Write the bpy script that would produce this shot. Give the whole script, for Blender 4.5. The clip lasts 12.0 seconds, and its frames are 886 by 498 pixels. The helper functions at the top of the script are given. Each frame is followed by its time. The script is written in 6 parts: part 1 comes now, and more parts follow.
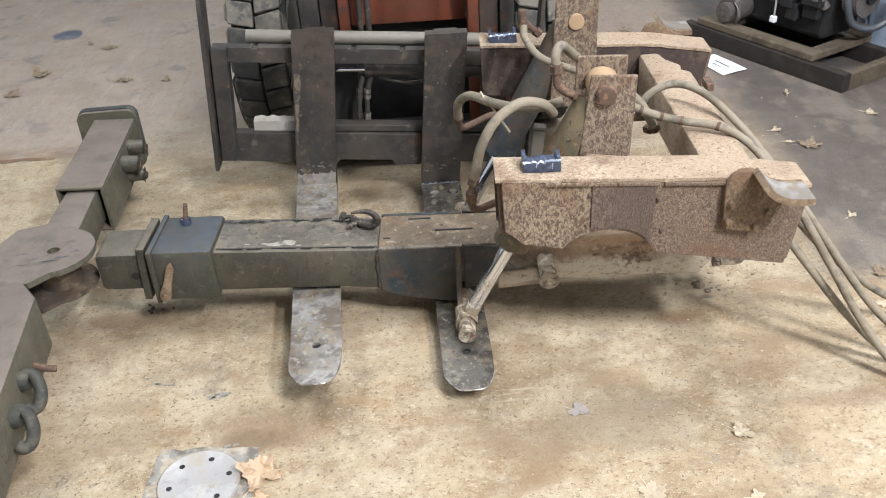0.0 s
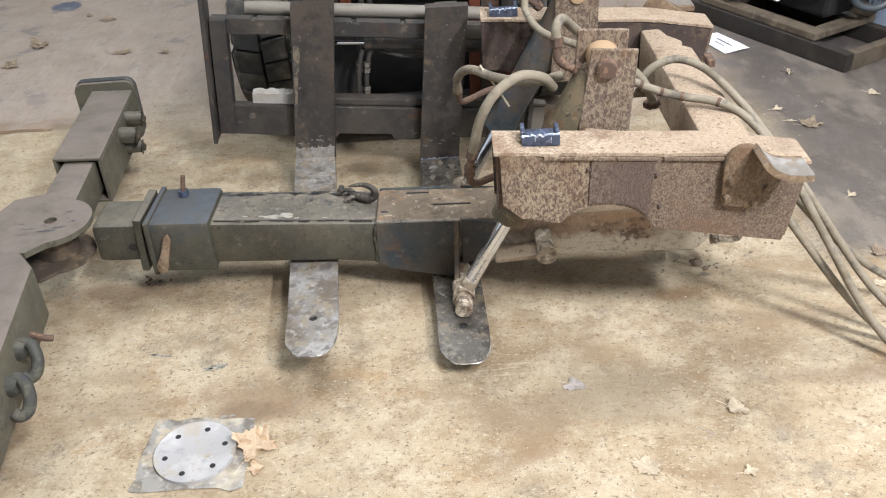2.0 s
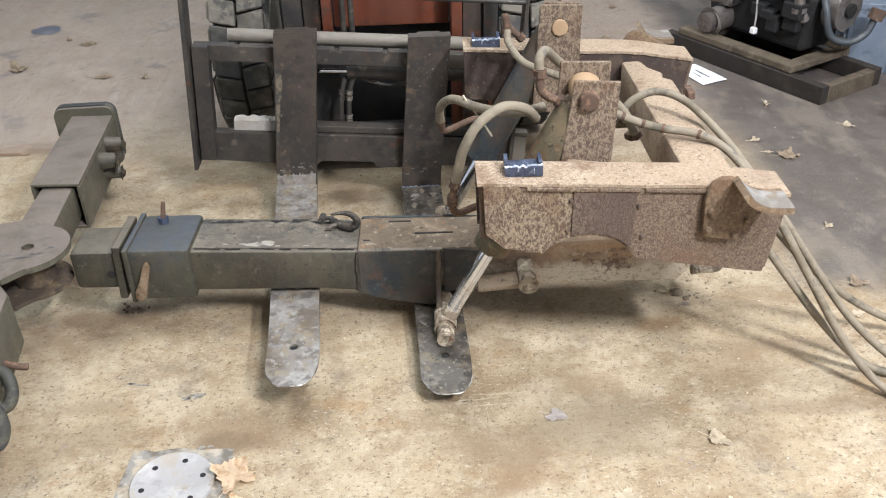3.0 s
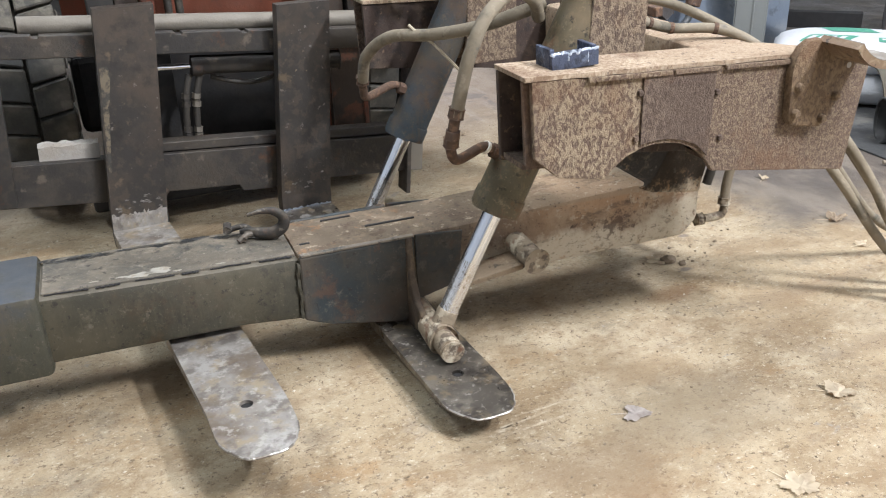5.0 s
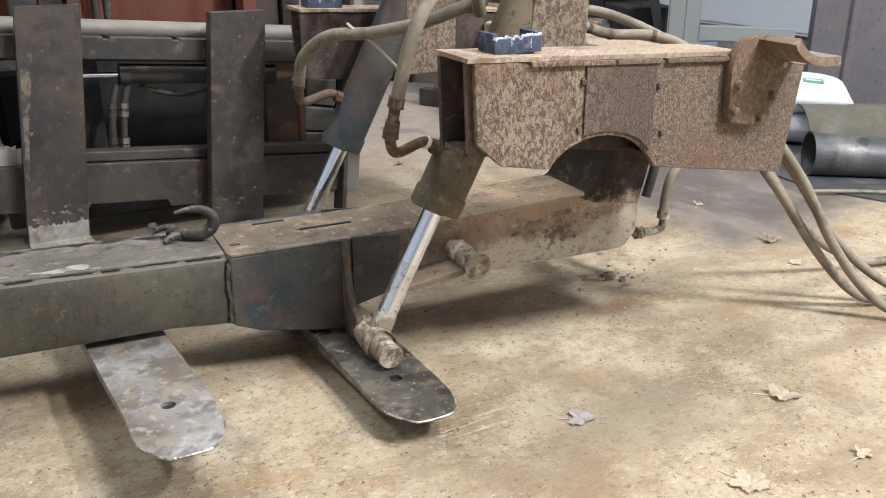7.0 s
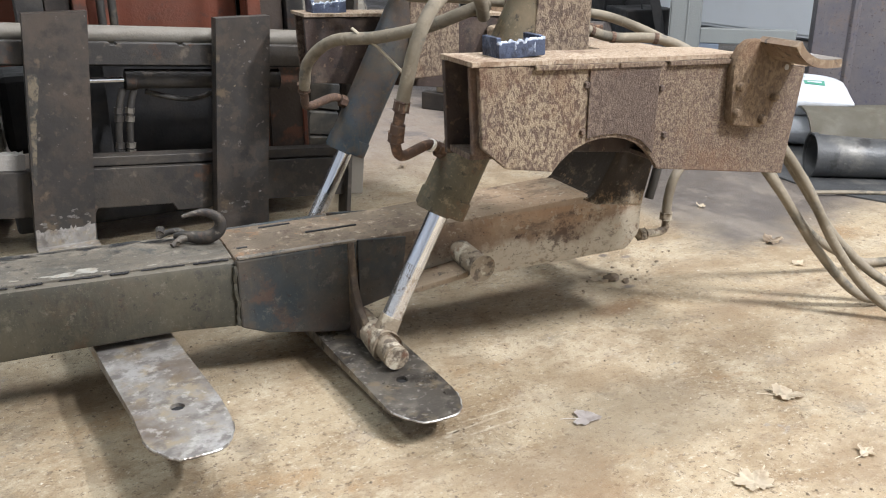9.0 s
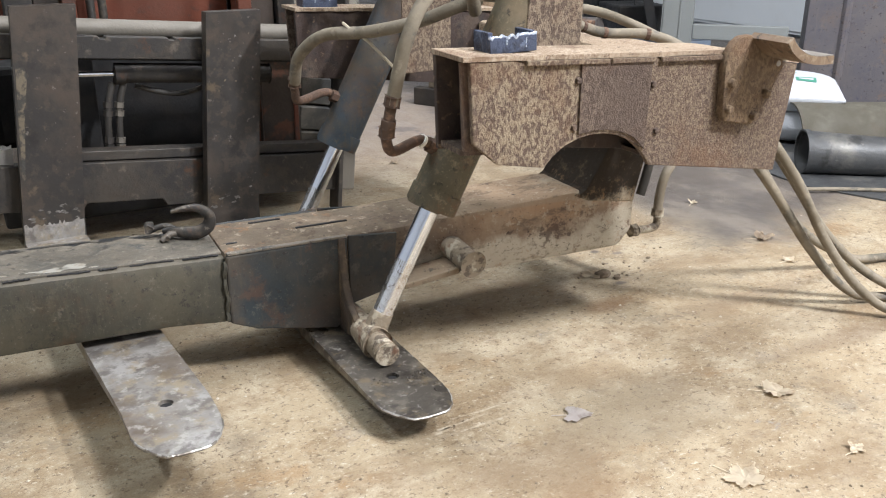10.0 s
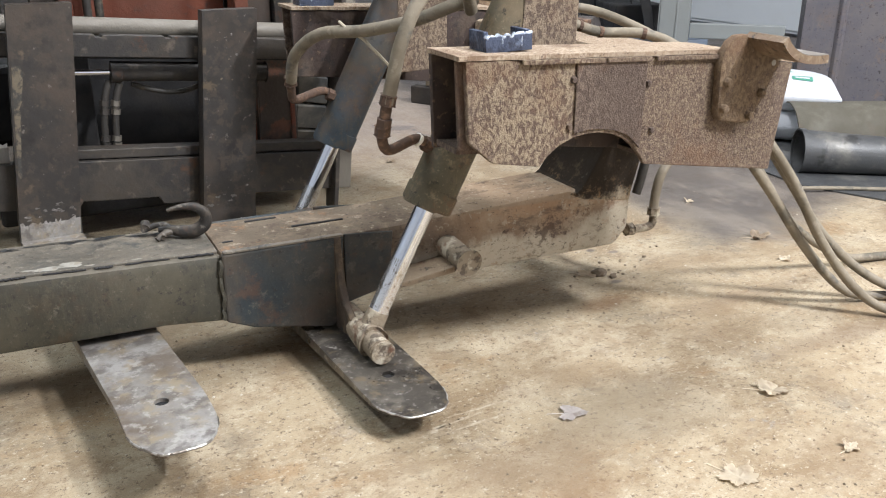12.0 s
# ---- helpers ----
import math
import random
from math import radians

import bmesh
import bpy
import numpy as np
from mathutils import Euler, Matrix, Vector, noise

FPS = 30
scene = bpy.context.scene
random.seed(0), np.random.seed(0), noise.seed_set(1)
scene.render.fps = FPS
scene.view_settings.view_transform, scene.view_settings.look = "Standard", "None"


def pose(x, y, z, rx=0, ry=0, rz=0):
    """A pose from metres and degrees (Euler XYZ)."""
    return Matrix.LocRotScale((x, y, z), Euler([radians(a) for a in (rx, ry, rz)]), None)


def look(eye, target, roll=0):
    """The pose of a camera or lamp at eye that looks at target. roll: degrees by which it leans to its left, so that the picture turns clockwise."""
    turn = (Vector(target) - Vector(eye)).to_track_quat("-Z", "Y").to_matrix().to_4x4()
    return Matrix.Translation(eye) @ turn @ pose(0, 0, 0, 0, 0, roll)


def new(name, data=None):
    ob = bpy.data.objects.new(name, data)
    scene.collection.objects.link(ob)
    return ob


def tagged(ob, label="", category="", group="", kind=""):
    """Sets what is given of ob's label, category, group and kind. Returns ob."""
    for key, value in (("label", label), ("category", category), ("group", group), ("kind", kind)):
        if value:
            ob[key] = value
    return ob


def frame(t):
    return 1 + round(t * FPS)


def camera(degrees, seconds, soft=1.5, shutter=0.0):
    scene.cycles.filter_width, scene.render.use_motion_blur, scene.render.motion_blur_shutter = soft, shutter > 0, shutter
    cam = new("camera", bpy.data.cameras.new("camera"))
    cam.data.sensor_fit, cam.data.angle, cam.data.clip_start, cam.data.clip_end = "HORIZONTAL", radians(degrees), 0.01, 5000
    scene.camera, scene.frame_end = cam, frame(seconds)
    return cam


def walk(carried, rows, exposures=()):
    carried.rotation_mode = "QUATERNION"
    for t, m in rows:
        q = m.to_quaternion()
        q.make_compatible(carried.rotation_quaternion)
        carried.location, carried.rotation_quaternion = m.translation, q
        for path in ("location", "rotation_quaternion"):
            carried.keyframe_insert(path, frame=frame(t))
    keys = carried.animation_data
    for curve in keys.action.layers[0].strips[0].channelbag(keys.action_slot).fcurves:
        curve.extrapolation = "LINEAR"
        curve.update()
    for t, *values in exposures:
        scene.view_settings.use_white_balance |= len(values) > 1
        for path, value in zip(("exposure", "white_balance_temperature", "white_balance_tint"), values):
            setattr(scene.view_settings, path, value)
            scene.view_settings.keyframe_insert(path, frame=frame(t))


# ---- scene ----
cam = camera(53.9, 12.0, 1.1)
PATH = [
    (0, (0.286, -1.682, 1.447), (0.327, -0.003, 0.362), -3.2),
    (0.5, (0.285, -1.68, 1.447), (0.336, -0.009, 0.35), -3.1),
    (1, (0.286, -1.678, 1.445), (0.336, -0.012, 0.339), -3.0),
    (1.5, (0.282, -1.679, 1.441), (0.329, -0.013, 0.335), -2.4),
    (2, (0.29, -1.687, 1.433), (0.329, -0.033, 0.309), -2.6),
    (2.5, (0.29, -1.68, 1.443), (0.352, -0.024, 0.323), -2.6),
    (3, (0.281, -1.678, 1.439), (0.373, 0.005, 0.362), -1.3),
    (3.2, (0.242, -1.673, 1.425), (0.296, 0.024, 0.367), -0.9),
    (4.8, (-0.153, -1.19, 0.973), (0.539, 0.429, 0.026), -1.5),
    (5, (-0.168, -1.18, 0.892), (0.564, 0.482, 0.054), -2.0),
    (5.5, (-0.162, -1.186, 0.81), (0.664, 0.508, 0.141), -2.0),
    (6, (-0.171, -1.178, 0.786), (0.725, 0.48, 0.117), 0.3),
    (6.5, (-0.161, -1.174, 0.785), (0.762, 0.476, 0.131), -1.1),
    (7, (-0.175, -1.168, 0.77), (0.72, 0.475, 0.063), 0.1),
    (7.5, (-0.183, -1.172, 0.773), (0.711, 0.475, 0.073), -0.4),
    (7.7, (-0.187, -1.174, 0.772), (0.694, 0.479, 0.07), -0.3),
    (9.5, (-0.185, -1.177, 0.773), (0.715, 0.467, 0.073), -0.1),
    (10, (-0.181, -1.173, 0.771), (0.725, 0.463, 0.062), 0.1),
    (10.5, (-0.181, -1.174, 0.771), (0.731, 0.458, 0.061), 0.2),
    (11, (-0.18, -1.174, 0.77), (0.733, 0.457, 0.059), 0.2),
    (11.5, (-0.179, -1.174, 0.77), (0.737, 0.455, 0.059), 0.2),
    (12, (-0.179, -1.176, 0.772), (0.731, 0.456, 0.06), 0.2),
]
walk(cam, [(t, look(eye, target, roll)) for t, eye, target, roll in PATH])

# ---- world and light ----
world = bpy.data.worlds.new("shop_air")
scene.world = world
world.use_nodes = True
world.node_tree.nodes["Background"].inputs[0].default_value = (0.80, 0.88, 1.0, 1)
world.node_tree.nodes["Background"].inputs[1].default_value = 0.3
scene.view_settings.exposure = 0.0


def ceiling_lamp(x, y, z, sx, sy, watts, colour, rz=0.0):
    data = bpy.data.lights.new("tube_light", "AREA")
    data.shape, data.size, data.size_y, data.energy, data.color = "RECTANGLE", sx, sy, watts, colour
    ob = new("tube_light", data)
    ob.matrix_world = pose(x, y, z, 0, 0, rz)
    return ob


TUBE = (0.962, 0.965, 1.0)
COOL = (0.86, 0.94, 1.0)
ceiling_lamp(2.6, -3.0, 3.9, 0.30, 0.8, 425, TUBE)
ceiling_lamp(1.55, -2.3, 3.9, 0.30, 0.8, 160, TUBE)
ceiling_lamp(1.1, 0.7, 3.9, 0.5, 1.2, 78, TUBE)
ceiling_lamp(-1.9, 0.8, 3.9, 0.25, 1.3, 80, COOL)
ceiling_lamp(0.4, 3.7, 3.9, 0.6, 2.4, 80, COOL)


# ---- materials ----
class Nodes:
    """A material's node tree, with short calls for what the surfaces below need."""

    def __init__(self, name, rough, metal):
        self.mat = bpy.data.materials.new(name)
        self.mat.use_nodes = True
        self.nt = self.mat.node_tree
        self.bsdf = self.nt.nodes["Principled BSDF"]
        self.bsdf.inputs["Roughness"].default_value, self.bsdf.inputs["Metallic"].default_value = rough, metal
        self.co = self.nt.nodes.new("ShaderNodeTexCoord").outputs["Object"]

    def link(self, a, b):
        self.nt.links.new(a, b)

    def noise(self, scale, detail=6.0, rough=0.62, at=(0, 0, 0), stretch=(1, 1, 1), warp=0.0):
        m = self.nt.nodes.new("ShaderNodeMapping")
        m.inputs["Location"].default_value, m.inputs["Scale"].default_value = at, stretch
        n = self.nt.nodes.new("ShaderNodeTexNoise")
        n.inputs["Scale"].default_value, n.inputs["Detail"].default_value, n.inputs["Roughness"].default_value = scale, detail, rough
        n.inputs["Distortion"].default_value = warp
        self.link(self.co, m.inputs[0]), self.link(m.outputs[0], n.inputs["Vector"])
        return n.outputs[0]

    def ramp(self, value, lo, hi, amount=1.0, low=0.0):
        r = self.nt.nodes.new("ShaderNodeMapRange")
        r.interpolation_type = "SMOOTHSTEP"
        r.inputs["From Min"].default_value, r.inputs["From Max"].default_value = lo, hi
        r.inputs["To Min"].default_value, r.inputs["To Max"].default_value = low, amount
        self.link(value, r.inputs[0])
        return r.outputs[0]

    def math(self, op, a, b):
        m = self.nt.nodes.new("ShaderNodeMath")
        m.operation = op
        for k, v in enumerate((a, b)):
            if isinstance(v, (int, float)):
                m.inputs[k].default_value = v
            else:
                self.link(v, m.inputs[k])
        return m.outputs[0]

    def colour(self, rgb):
        c = self.nt.nodes.new("ShaderNodeRGB")
        c.outputs[0].default_value = (*rgb, 1)
        return c.outputs[0]

    def over(self, a, rgb, factor):
        m = self.nt.nodes.new("ShaderNodeMix")
        m.data_type = "RGBA"
        m.inputs["B"].default_value = (*rgb, 1)
        self.link(factor, m.inputs["Factor"]), self.link(a, m.inputs["A"])
        return m.outputs["Result"]

    def finish(self, colour, height=None, strength=0.3, distance=0.004, rough=None):
        self.link(colour, self.bsdf.inputs["Base Color"])
        if height is not None:
            b = self.nt.nodes.new("ShaderNodeBump")
            b.inputs["Strength"].default_value, b.inputs["Distance"].default_value = strength, distance
            self.link(height, b.inputs["Height"]), self.link(b.outputs[0], self.bsdf.inputs["Normal"])
        if rough is not None:
            self.link(rough, self.bsdf.inputs["Roughness"])
        return self.mat


def material(name, base, rough=0.7, metal=0.0, spots=(), bump=0.3, bscale=120.0, depth=0.004):
    """A surface: a base colour with patches of other colours (colour, scale, from, to, amount) and fine relief."""
    n = Nodes(name, rough, metal)
    c = n.colour(base)
    for k, (rgb, scale, lo, hi, amount) in enumerate(spots):
        c = n.over(c, rgb, n.ramp(n.noise(scale, 7, 0.62, (k * 3.7, k * 1.9, k * 5.3)), lo, hi, amount))
    r = n.ramp(n.noise(14, 5, 0.6, (9, 2, 4)), 0.3, 0.7, min(1.0, rough * 1.2), rough * 0.8)
    return n.finish(c, n.noise(bscale, 5), bump, depth, r)


def concrete_floor():
    n = Nodes("concrete", 0.7, 0)
    xyz = n.nt.nodes.new("ShaderNodeSeparateXYZ")
    n.link(n.co, xyz.inputs[0])
    x, y = xyz.outputs[0], xyz.outputs[1]
    c = n.colour((0.375, 0.302, 0.200))
    c = n.over(c, (0.465, 0.398, 0.288), n.ramp(n.noise(4.2, 10, 0.66, (4, 1, 0)), 0.46, 0.62, 0.75))
    c = n.over(c, (0.213, 0.152, 0.086), n.ramp(n.noise(3.1, 10, 0.74), 0.49, 0.64, 0.75))
    c = n.over(c, (0.205, 0.136, 0.070), n.ramp(n.noise(8.0, 10, 0.76, (7, 3, 0), (0.85, 1.15, 1)), 0.52, 0.63, 0.65))
    c = n.over(c, (0.190, 0.162, 0.122), n.ramp(n.noise(4.4, 10, 0.78, (1, 8, 0), (0.9, 1.1, 1)), 0.53, 0.64, 0.65))
    c = n.over(c, (0.45, 0.386, 0.281), n.ramp(n.noise(17, 9, 0.8, (2, 5, 0), (1.0, 1.05, 1)), 0.53, 0.63, 0.65))
    c = n.over(c, (0.286, 0.177, 0.084), n.ramp(n.noise(5.2, 9, 0.74, (15, 7, 0), (0.8, 1.1, 1)), 0.55, 0.66, 0.6))
    c = n.over(c, (0.175, 0.119, 0.069), n.ramp(n.noise(26, 8, 0.82, (9, 5, 0), (1.0, 1.1, 1)), 0.55, 0.64, 0.65))
    c = n.over(c, (0.271, 0.259, 0.242), n.ramp(n.noise(11, 7, 0.72, (31, 5, 0), (0.9, 1.15, 1)), 0.635, 0.67, 0.75))
    c = n.over(c, (0.114, 0.080, 0.050), n.ramp(n.noise(75, 5, 0.8, (6, 6, 0), (1.0, 1.05, 1)), 0.565, 0.61, 0.9))
    c = n.over(c, (0.524, 0.470, 0.373), n.ramp(n.noise(105, 5, 0.8, (3, 2, 0), (0.8, 1.2, 1)), 0.57, 0.62, 0.85))
    c = n.over(c, (0.076, 0.055, 0.039), n.ramp(n.noise(210, 3, 0.7, (8, 1, 0)), 0.640, 0.67, 0.9))
    c = n.over(c, (0.621, 0.570, 0.483), n.ramp(n.noise(190, 3, 0.7, (1, 17, 0)), 0.675, 0.70, 0.8))
    c = n.over(c, (0.185, 0.131, 0.079), n.ramp(n.noise(330, 3, 0.7, (2, 8, 0)), 0.54, 0.62, 0.45))
    c = n.over(c, (0.176, 0.136, 0.092), n.ramp(n.noise(1.7, 8, 0.68, (13, 3, 0)), 0.54, 0.66, 0.45))
    # the older slab beyond the joint, and the oil-dark bay by the pallet
    wob = n.math("MULTIPLY", n.math("SUBTRACT", n.noise(2.5, 8, 0.66, (3, 9, 0)), 0.5), 0.45)
    side = n.ramp(x, -0.95, -0.70)
    hard = n.math("MULTIPLY", n.ramp(y, 1.36, 1.40, 0.75), n.math("SUBTRACT", 1.0, side))
    soft = n.math("MULTIPLY", n.ramp(n.math("ADD", y, wob), 1.05, 1.85, 0.75), side)
    far = n.math("ADD", hard, soft)
    c = n.over(c, (0.300, 0.246, 0.215), far)
    band = n.math("MULTIPLY", n.math("MULTIPLY", n.ramp(y, 1.37, 1.39), n.ramp(n.math("ADD", n.math("MULTIPLY", y, -1.0), n.math("MULTIPLY", wob, 0.3)), -1.50, -1.44)), n.math("SUBTRACT", 1.0, side))
    c = n.over(c, (0.24, 0.165, 0.105), n.math("MULTIPLY", band, n.ramp(n.noise(14, 8, 0.75, (4, 19, 0), (0.5, 1.5, 1)), 0.40, 0.58, 0.85)))
    scuff = n.math("MULTIPLY", n.ramp(n.noise(7, 9, 0.76, (21, 4, 0), (2.2, 0.28, 1)), 0.50, 0.70, 0.4), n.ramp(y, 1.40, 1.5))
    c = n.over(c, (0.42, 0.385, 0.365), scuff)
    c = n.over(c, (0.215, 0.165, 0.135), n.math("MULTIPLY", far, n.ramp(n.noise(24, 9, 0.8, (6, 31, 0), (1.6, 0.5, 1)), 0.52, 0.61, 0.75)))
    c = n.over(c, (0.13, 0.105, 0.09), n.math("MULTIPLY", far, n.ramp(n.noise(90, 5, 0.75, (16, 3, 0)), 0.58, 0.63, 0.75)))
    lean = n.math("SUBTRACT", x, n.math("MULTIPLY", y, 0.09))
    bay = n.math("MULTIPLY", n.ramp(n.math("ADD", lean, wob), 1.27, 1.56, 0.92), n.ramp(n.math("ADD", y, wob), 0.20, 0.40))
    c = n.over(c, (0.088, 0.077, 0.072), bay)
    c = n.over(c, (0.155, 0.132, 0.115), n.math("MULTIPLY", bay, n.ramp(n.noise(6, 9, 0.78, (2, 13, 0), (1.4, 0.6, 1)), 0.48, 0.66, 0.8)))
    c = n.over(c, (0.31, 0.265, 0.215), n.math("MULTIPLY", bay, n.ramp(n.noise(2.6, 10, 0.74, (5, 23, 0), (1.5, 0.7, 1)), 0.50, 0.60, 0.38)))
    spill = n.math("MULTIPLY", n.ramp(n.noise(5.0, 7, 0.66, (14, 2, 0)), 0.56, 0.62, 0.8), n.ramp(y, 1.4, 1.8))
    c = n.over(c, (0.11, 0.105, 0.115), n.math("MULTIPLY", spill, 0.6))
    c = n.over(c, (0.25, 0.215, 0.18), n.math("MULTIPLY", n.ramp(n.noise(9, 8, 0.7, (12, 1, 0)), 0.56, 0.68, 0.35), n.math("SUBTRACT", 1.0, bay)))
    c = n.over(c, (0.235, 0.168, 0.100), n.math("MULTIPLY", n.ramp(n.noise(3.8, 10, 0.76, (40, 2, 0), (0.9, 1.25, 1)), 0.48, 0.63, 0.7), n.math("SUBTRACT", 1.0, n.math("MAXIMUM", bay, far))))
    # stains where they lie, and two streaks with hose shadow in them
    blot = n.math("MULTIPLY", n.math("SUBTRACT", n.noise(11, 8, 0.72, (17, 4, 0)), 0.5), 1.7)

    def stain(cx, cy, rx, ry, rgb, amount):
        dx = n.math("DIVIDE", n.math("SUBTRACT", x, cx), rx)
        dy = n.math("DIVIDE", n.math("SUBTRACT", y, cy), ry)
        d = n.math("ADD", n.math("SQRT", n.math("ADD", n.math("MULTIPLY", dx, dx), n.math("MULTIPLY", dy, dy)), 0.0), blot)
        return n.over(c, rgb, n.math("SUBTRACT", amount, n.ramp(d, 0.35, 1.15, amount)))
    c = stain(0.955, 0.145, 0.075, 0.035, (0.20, 0.11, 0.052), 0.6)
    c = stain(-0.55, 0.30, 0.19, 0.05, (0.165, 0.105, 0.058), 0.65)
    c = stain(-0.11, -0.17, 0.20, 0.09, (0.19, 0.125, 0.072), 0.55)
    # brown streaks with the hoses' cast shadow painted into the floor colour
    c = stain(1.26, -0.20, 0.24, 0.035, (0.15, 0.10, 0.062), 0.45)
    c = stain(1.22, 0.03, 0.26, 0.030, (0.18, 0.125, 0.078), 0.4)
    c = stain(0.72, -0.22, 0.22, 0.13, (0.20, 0.160, 0.108), 0.55)
    c = stain(-0.475, 0.335, 0.035, 0.022, (0.085, 0.055, 0.035), 0.85)
    c = stain(-0.15, -0.205, 0.10, 0.05, (0.15, 0.100, 0.060), 0.6)
    c = stain(-0.44, -0.16, 0.14, 0.06, (0.19, 0.135, 0.080), 0.5)
    c = stain(-0.46, -0.06, 0.10, 0.04, (0.20, 0.145, 0.088), 0.45)
    c = stain(0.52, -0.36, 0.09, 0.05, (0.20, 0.125, 0.065), 0.55)
    c = stain(0.50, -0.27, 0.16, 0.08, (0.19, 0.135, 0.083), 0.5)
    c = stain(1.051, 0.224, 0.022, 0.014, (0.09, 0.075, 0.07), 0.8)
    c = stain(1.124, 0.409, 0.016, 0.012, (0.09, 0.075, 0.07), 0.8)
    c = stain(1.168, 0.375, 0.020, 0.012, (0.11, 0.09, 0.085), 0.7)
    grain = n.math("ADD", n.math("ADD", n.noise(160, 6, 0.7), n.noise(62, 5, 0.7, (1, 1, 3))), n.math("MULTIPLY", n.noise(18, 6, 0.65, (5, 5, 5)), 1.2))
    r = n.math("SUBTRACT", n.ramp(n.noise(5, 6, 0.6, (8, 8, 0)), 0.35, 0.7, 0.8, 0.5), n.math("MULTIPLY", bay, 0.16))
    return n.finish(c, grain, 0.5, 0.006, r)


def flaky_rust(name, brown, tan, amount=0.95, worn=0.9):
    """Scaly rust: light flakes over brown, a crawling pattern of some millimetres."""
    n = Nodes(name, 0.92, 0)
    c = n.colour(brown)
    flake = n.noise(150, 3, 0.55, (0, 0, 0), (1.0, 1.0, 0.68), 0.7)
    fine = n.noise(620, 3, 0.6, (5, 1, 0))
    mix = n.math("ADD", n.math("MULTIPLY", flake, 0.8), n.math("MULTIPLY", fine, 0.2))
    wide = n.math("MULTIPLY", n.math("SUBTRACT", n.noise(7, 6, 0.65, (4, 4, 4)), 0.5), 0.13)
    # the outer end is worn finer and browner
    xyz = n.nt.nodes.new("ShaderNodeSeparateXYZ")
    n.link(n.co, xyz.inputs[0])
    outer = n.ramp(n.math("ADD", xyz.outputs[0], wide), 0.66, 0.76, worn)
    coarse = n.ramp(n.math("ADD", mix, wide), 0.42, 0.60, amount)
    small = n.ramp(n.math("ADD", n.noise(300, 3, 0.6, (2, 5, 1)), wide), 0.45, 0.64, amount * 0.62)
    c = n.over(c, tan, n.math("MULTIPLY", coarse, n.math("SUBTRACT", 1.0, outer)))
    c = n.over(c, tan, n.math("MULTIPLY", small, outer))
    c = n.over(c, (0.055, 0.035, 0.03), n.ramp(n.noise(110, 3, 0.6, (3, 1, 2)), 0.58, 0.68, 0.6))
    c = n.over(c, (0.15, 0.08, 0.045), n.ramp(n.noise(9, 6, 0.65, (8, 3, 1)), 0.50, 0.70, 0.6))
    c = n.over(c, (0.10, 0.075, 0.07), n.ramp(n.noise(4, 6, 0.6, (1, 7, 5)), 0.55, 0.75, 0.6))
    return n.finish(c, n.math("ADD", flake, fine), 0.7, 0.005)


def worn_paint(name, paint, dust, scratch, rust_rgb, rough=0.55, seeds=0.0, pits=0.585, top_rgb=None):
    n = Nodes(name, rough, 0.0)
    c = n.colour(paint)
    c = n.over(c, dust, n.ramp(n.noise(5, 7, 0.6, (seeds, 1, 2)), 0.42, 0.66, 0.85))
    c = n.over(c, rust_rgb, n.ramp(n.noise(11, 8, 0.7, (seeds + 4, 3, 1)), 0.56, 0.66, 0.8))
    c = n.over(c, scratch, n.ramp(n.noise(26, 8, 0.75, (seeds + 2, 6, 9)), 0.57, 0.66, 0.65))
    c = n.over(c, (0.015, 0.014, 0.014), n.ramp(n.noise(60, 5, 0.7, (seeds, 9, 3)), pits, pits + 0.07, 0.75))
    c = n.over(c, dust, n.ramp(n.noise(38, 7, 0.75, (seeds + 7, 2, 5)), 0.53, 0.64, 0.65))
    c = n.over(c, rust_rgb, n.ramp(n.noise(3.2, 8, 0.7, (seeds + 9, 2, 6)), 0.53, 0.66, 0.55))
    c = n.over(c, dust, n.ramp(n.noise(46, 6, 0.7, (seeds + 1, 4, 4), (1, 1, 0.16)), 0.54, 0.66, 0.5))
    c = n.over(c, scratch, n.ramp(n.noise(150, 4, 0.75, (seeds + 3, 8, 2)), 0.60, 0.67, 0.5))
    c = n.over(c, (0.02, 0.018, 0.017), n.ramp(n.noise(17, 8, 0.8, (seeds + 6, 1, 7)), 0.58, 0.65, 0.6))
    if top_rgb is not None:
        # a second colour on what faces up, broken by noise
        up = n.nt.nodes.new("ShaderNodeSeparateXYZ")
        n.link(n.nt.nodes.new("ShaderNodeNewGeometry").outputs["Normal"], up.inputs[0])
        up_mask = n.ramp(n.math("ADD", up.outputs[2], n.math("MULTIPLY", n.math("SUBTRACT", n.noise(20, 6, 0.7, (seeds, 5, 8)), 0.5), 0.8)), 0.45, 0.85, 0.8)
        c = n.over(c, top_rgb, n.math("MULTIPLY", up_mask, n.ramp(n.noise(12, 8, 0.75, (seeds + 8, 3, 3)), 0.34, 0.56, 1.0, 0.35)))
    r = n.ramp(n.noise(9, 6, 0.6, (3, 3, 3)), 0.3, 0.7, 0.85, 0.45)
    return n.finish(c, n.math("ADD", n.noise(90, 6, 0.7), n.noise(14, 4)), 0.3, 0.003, r)


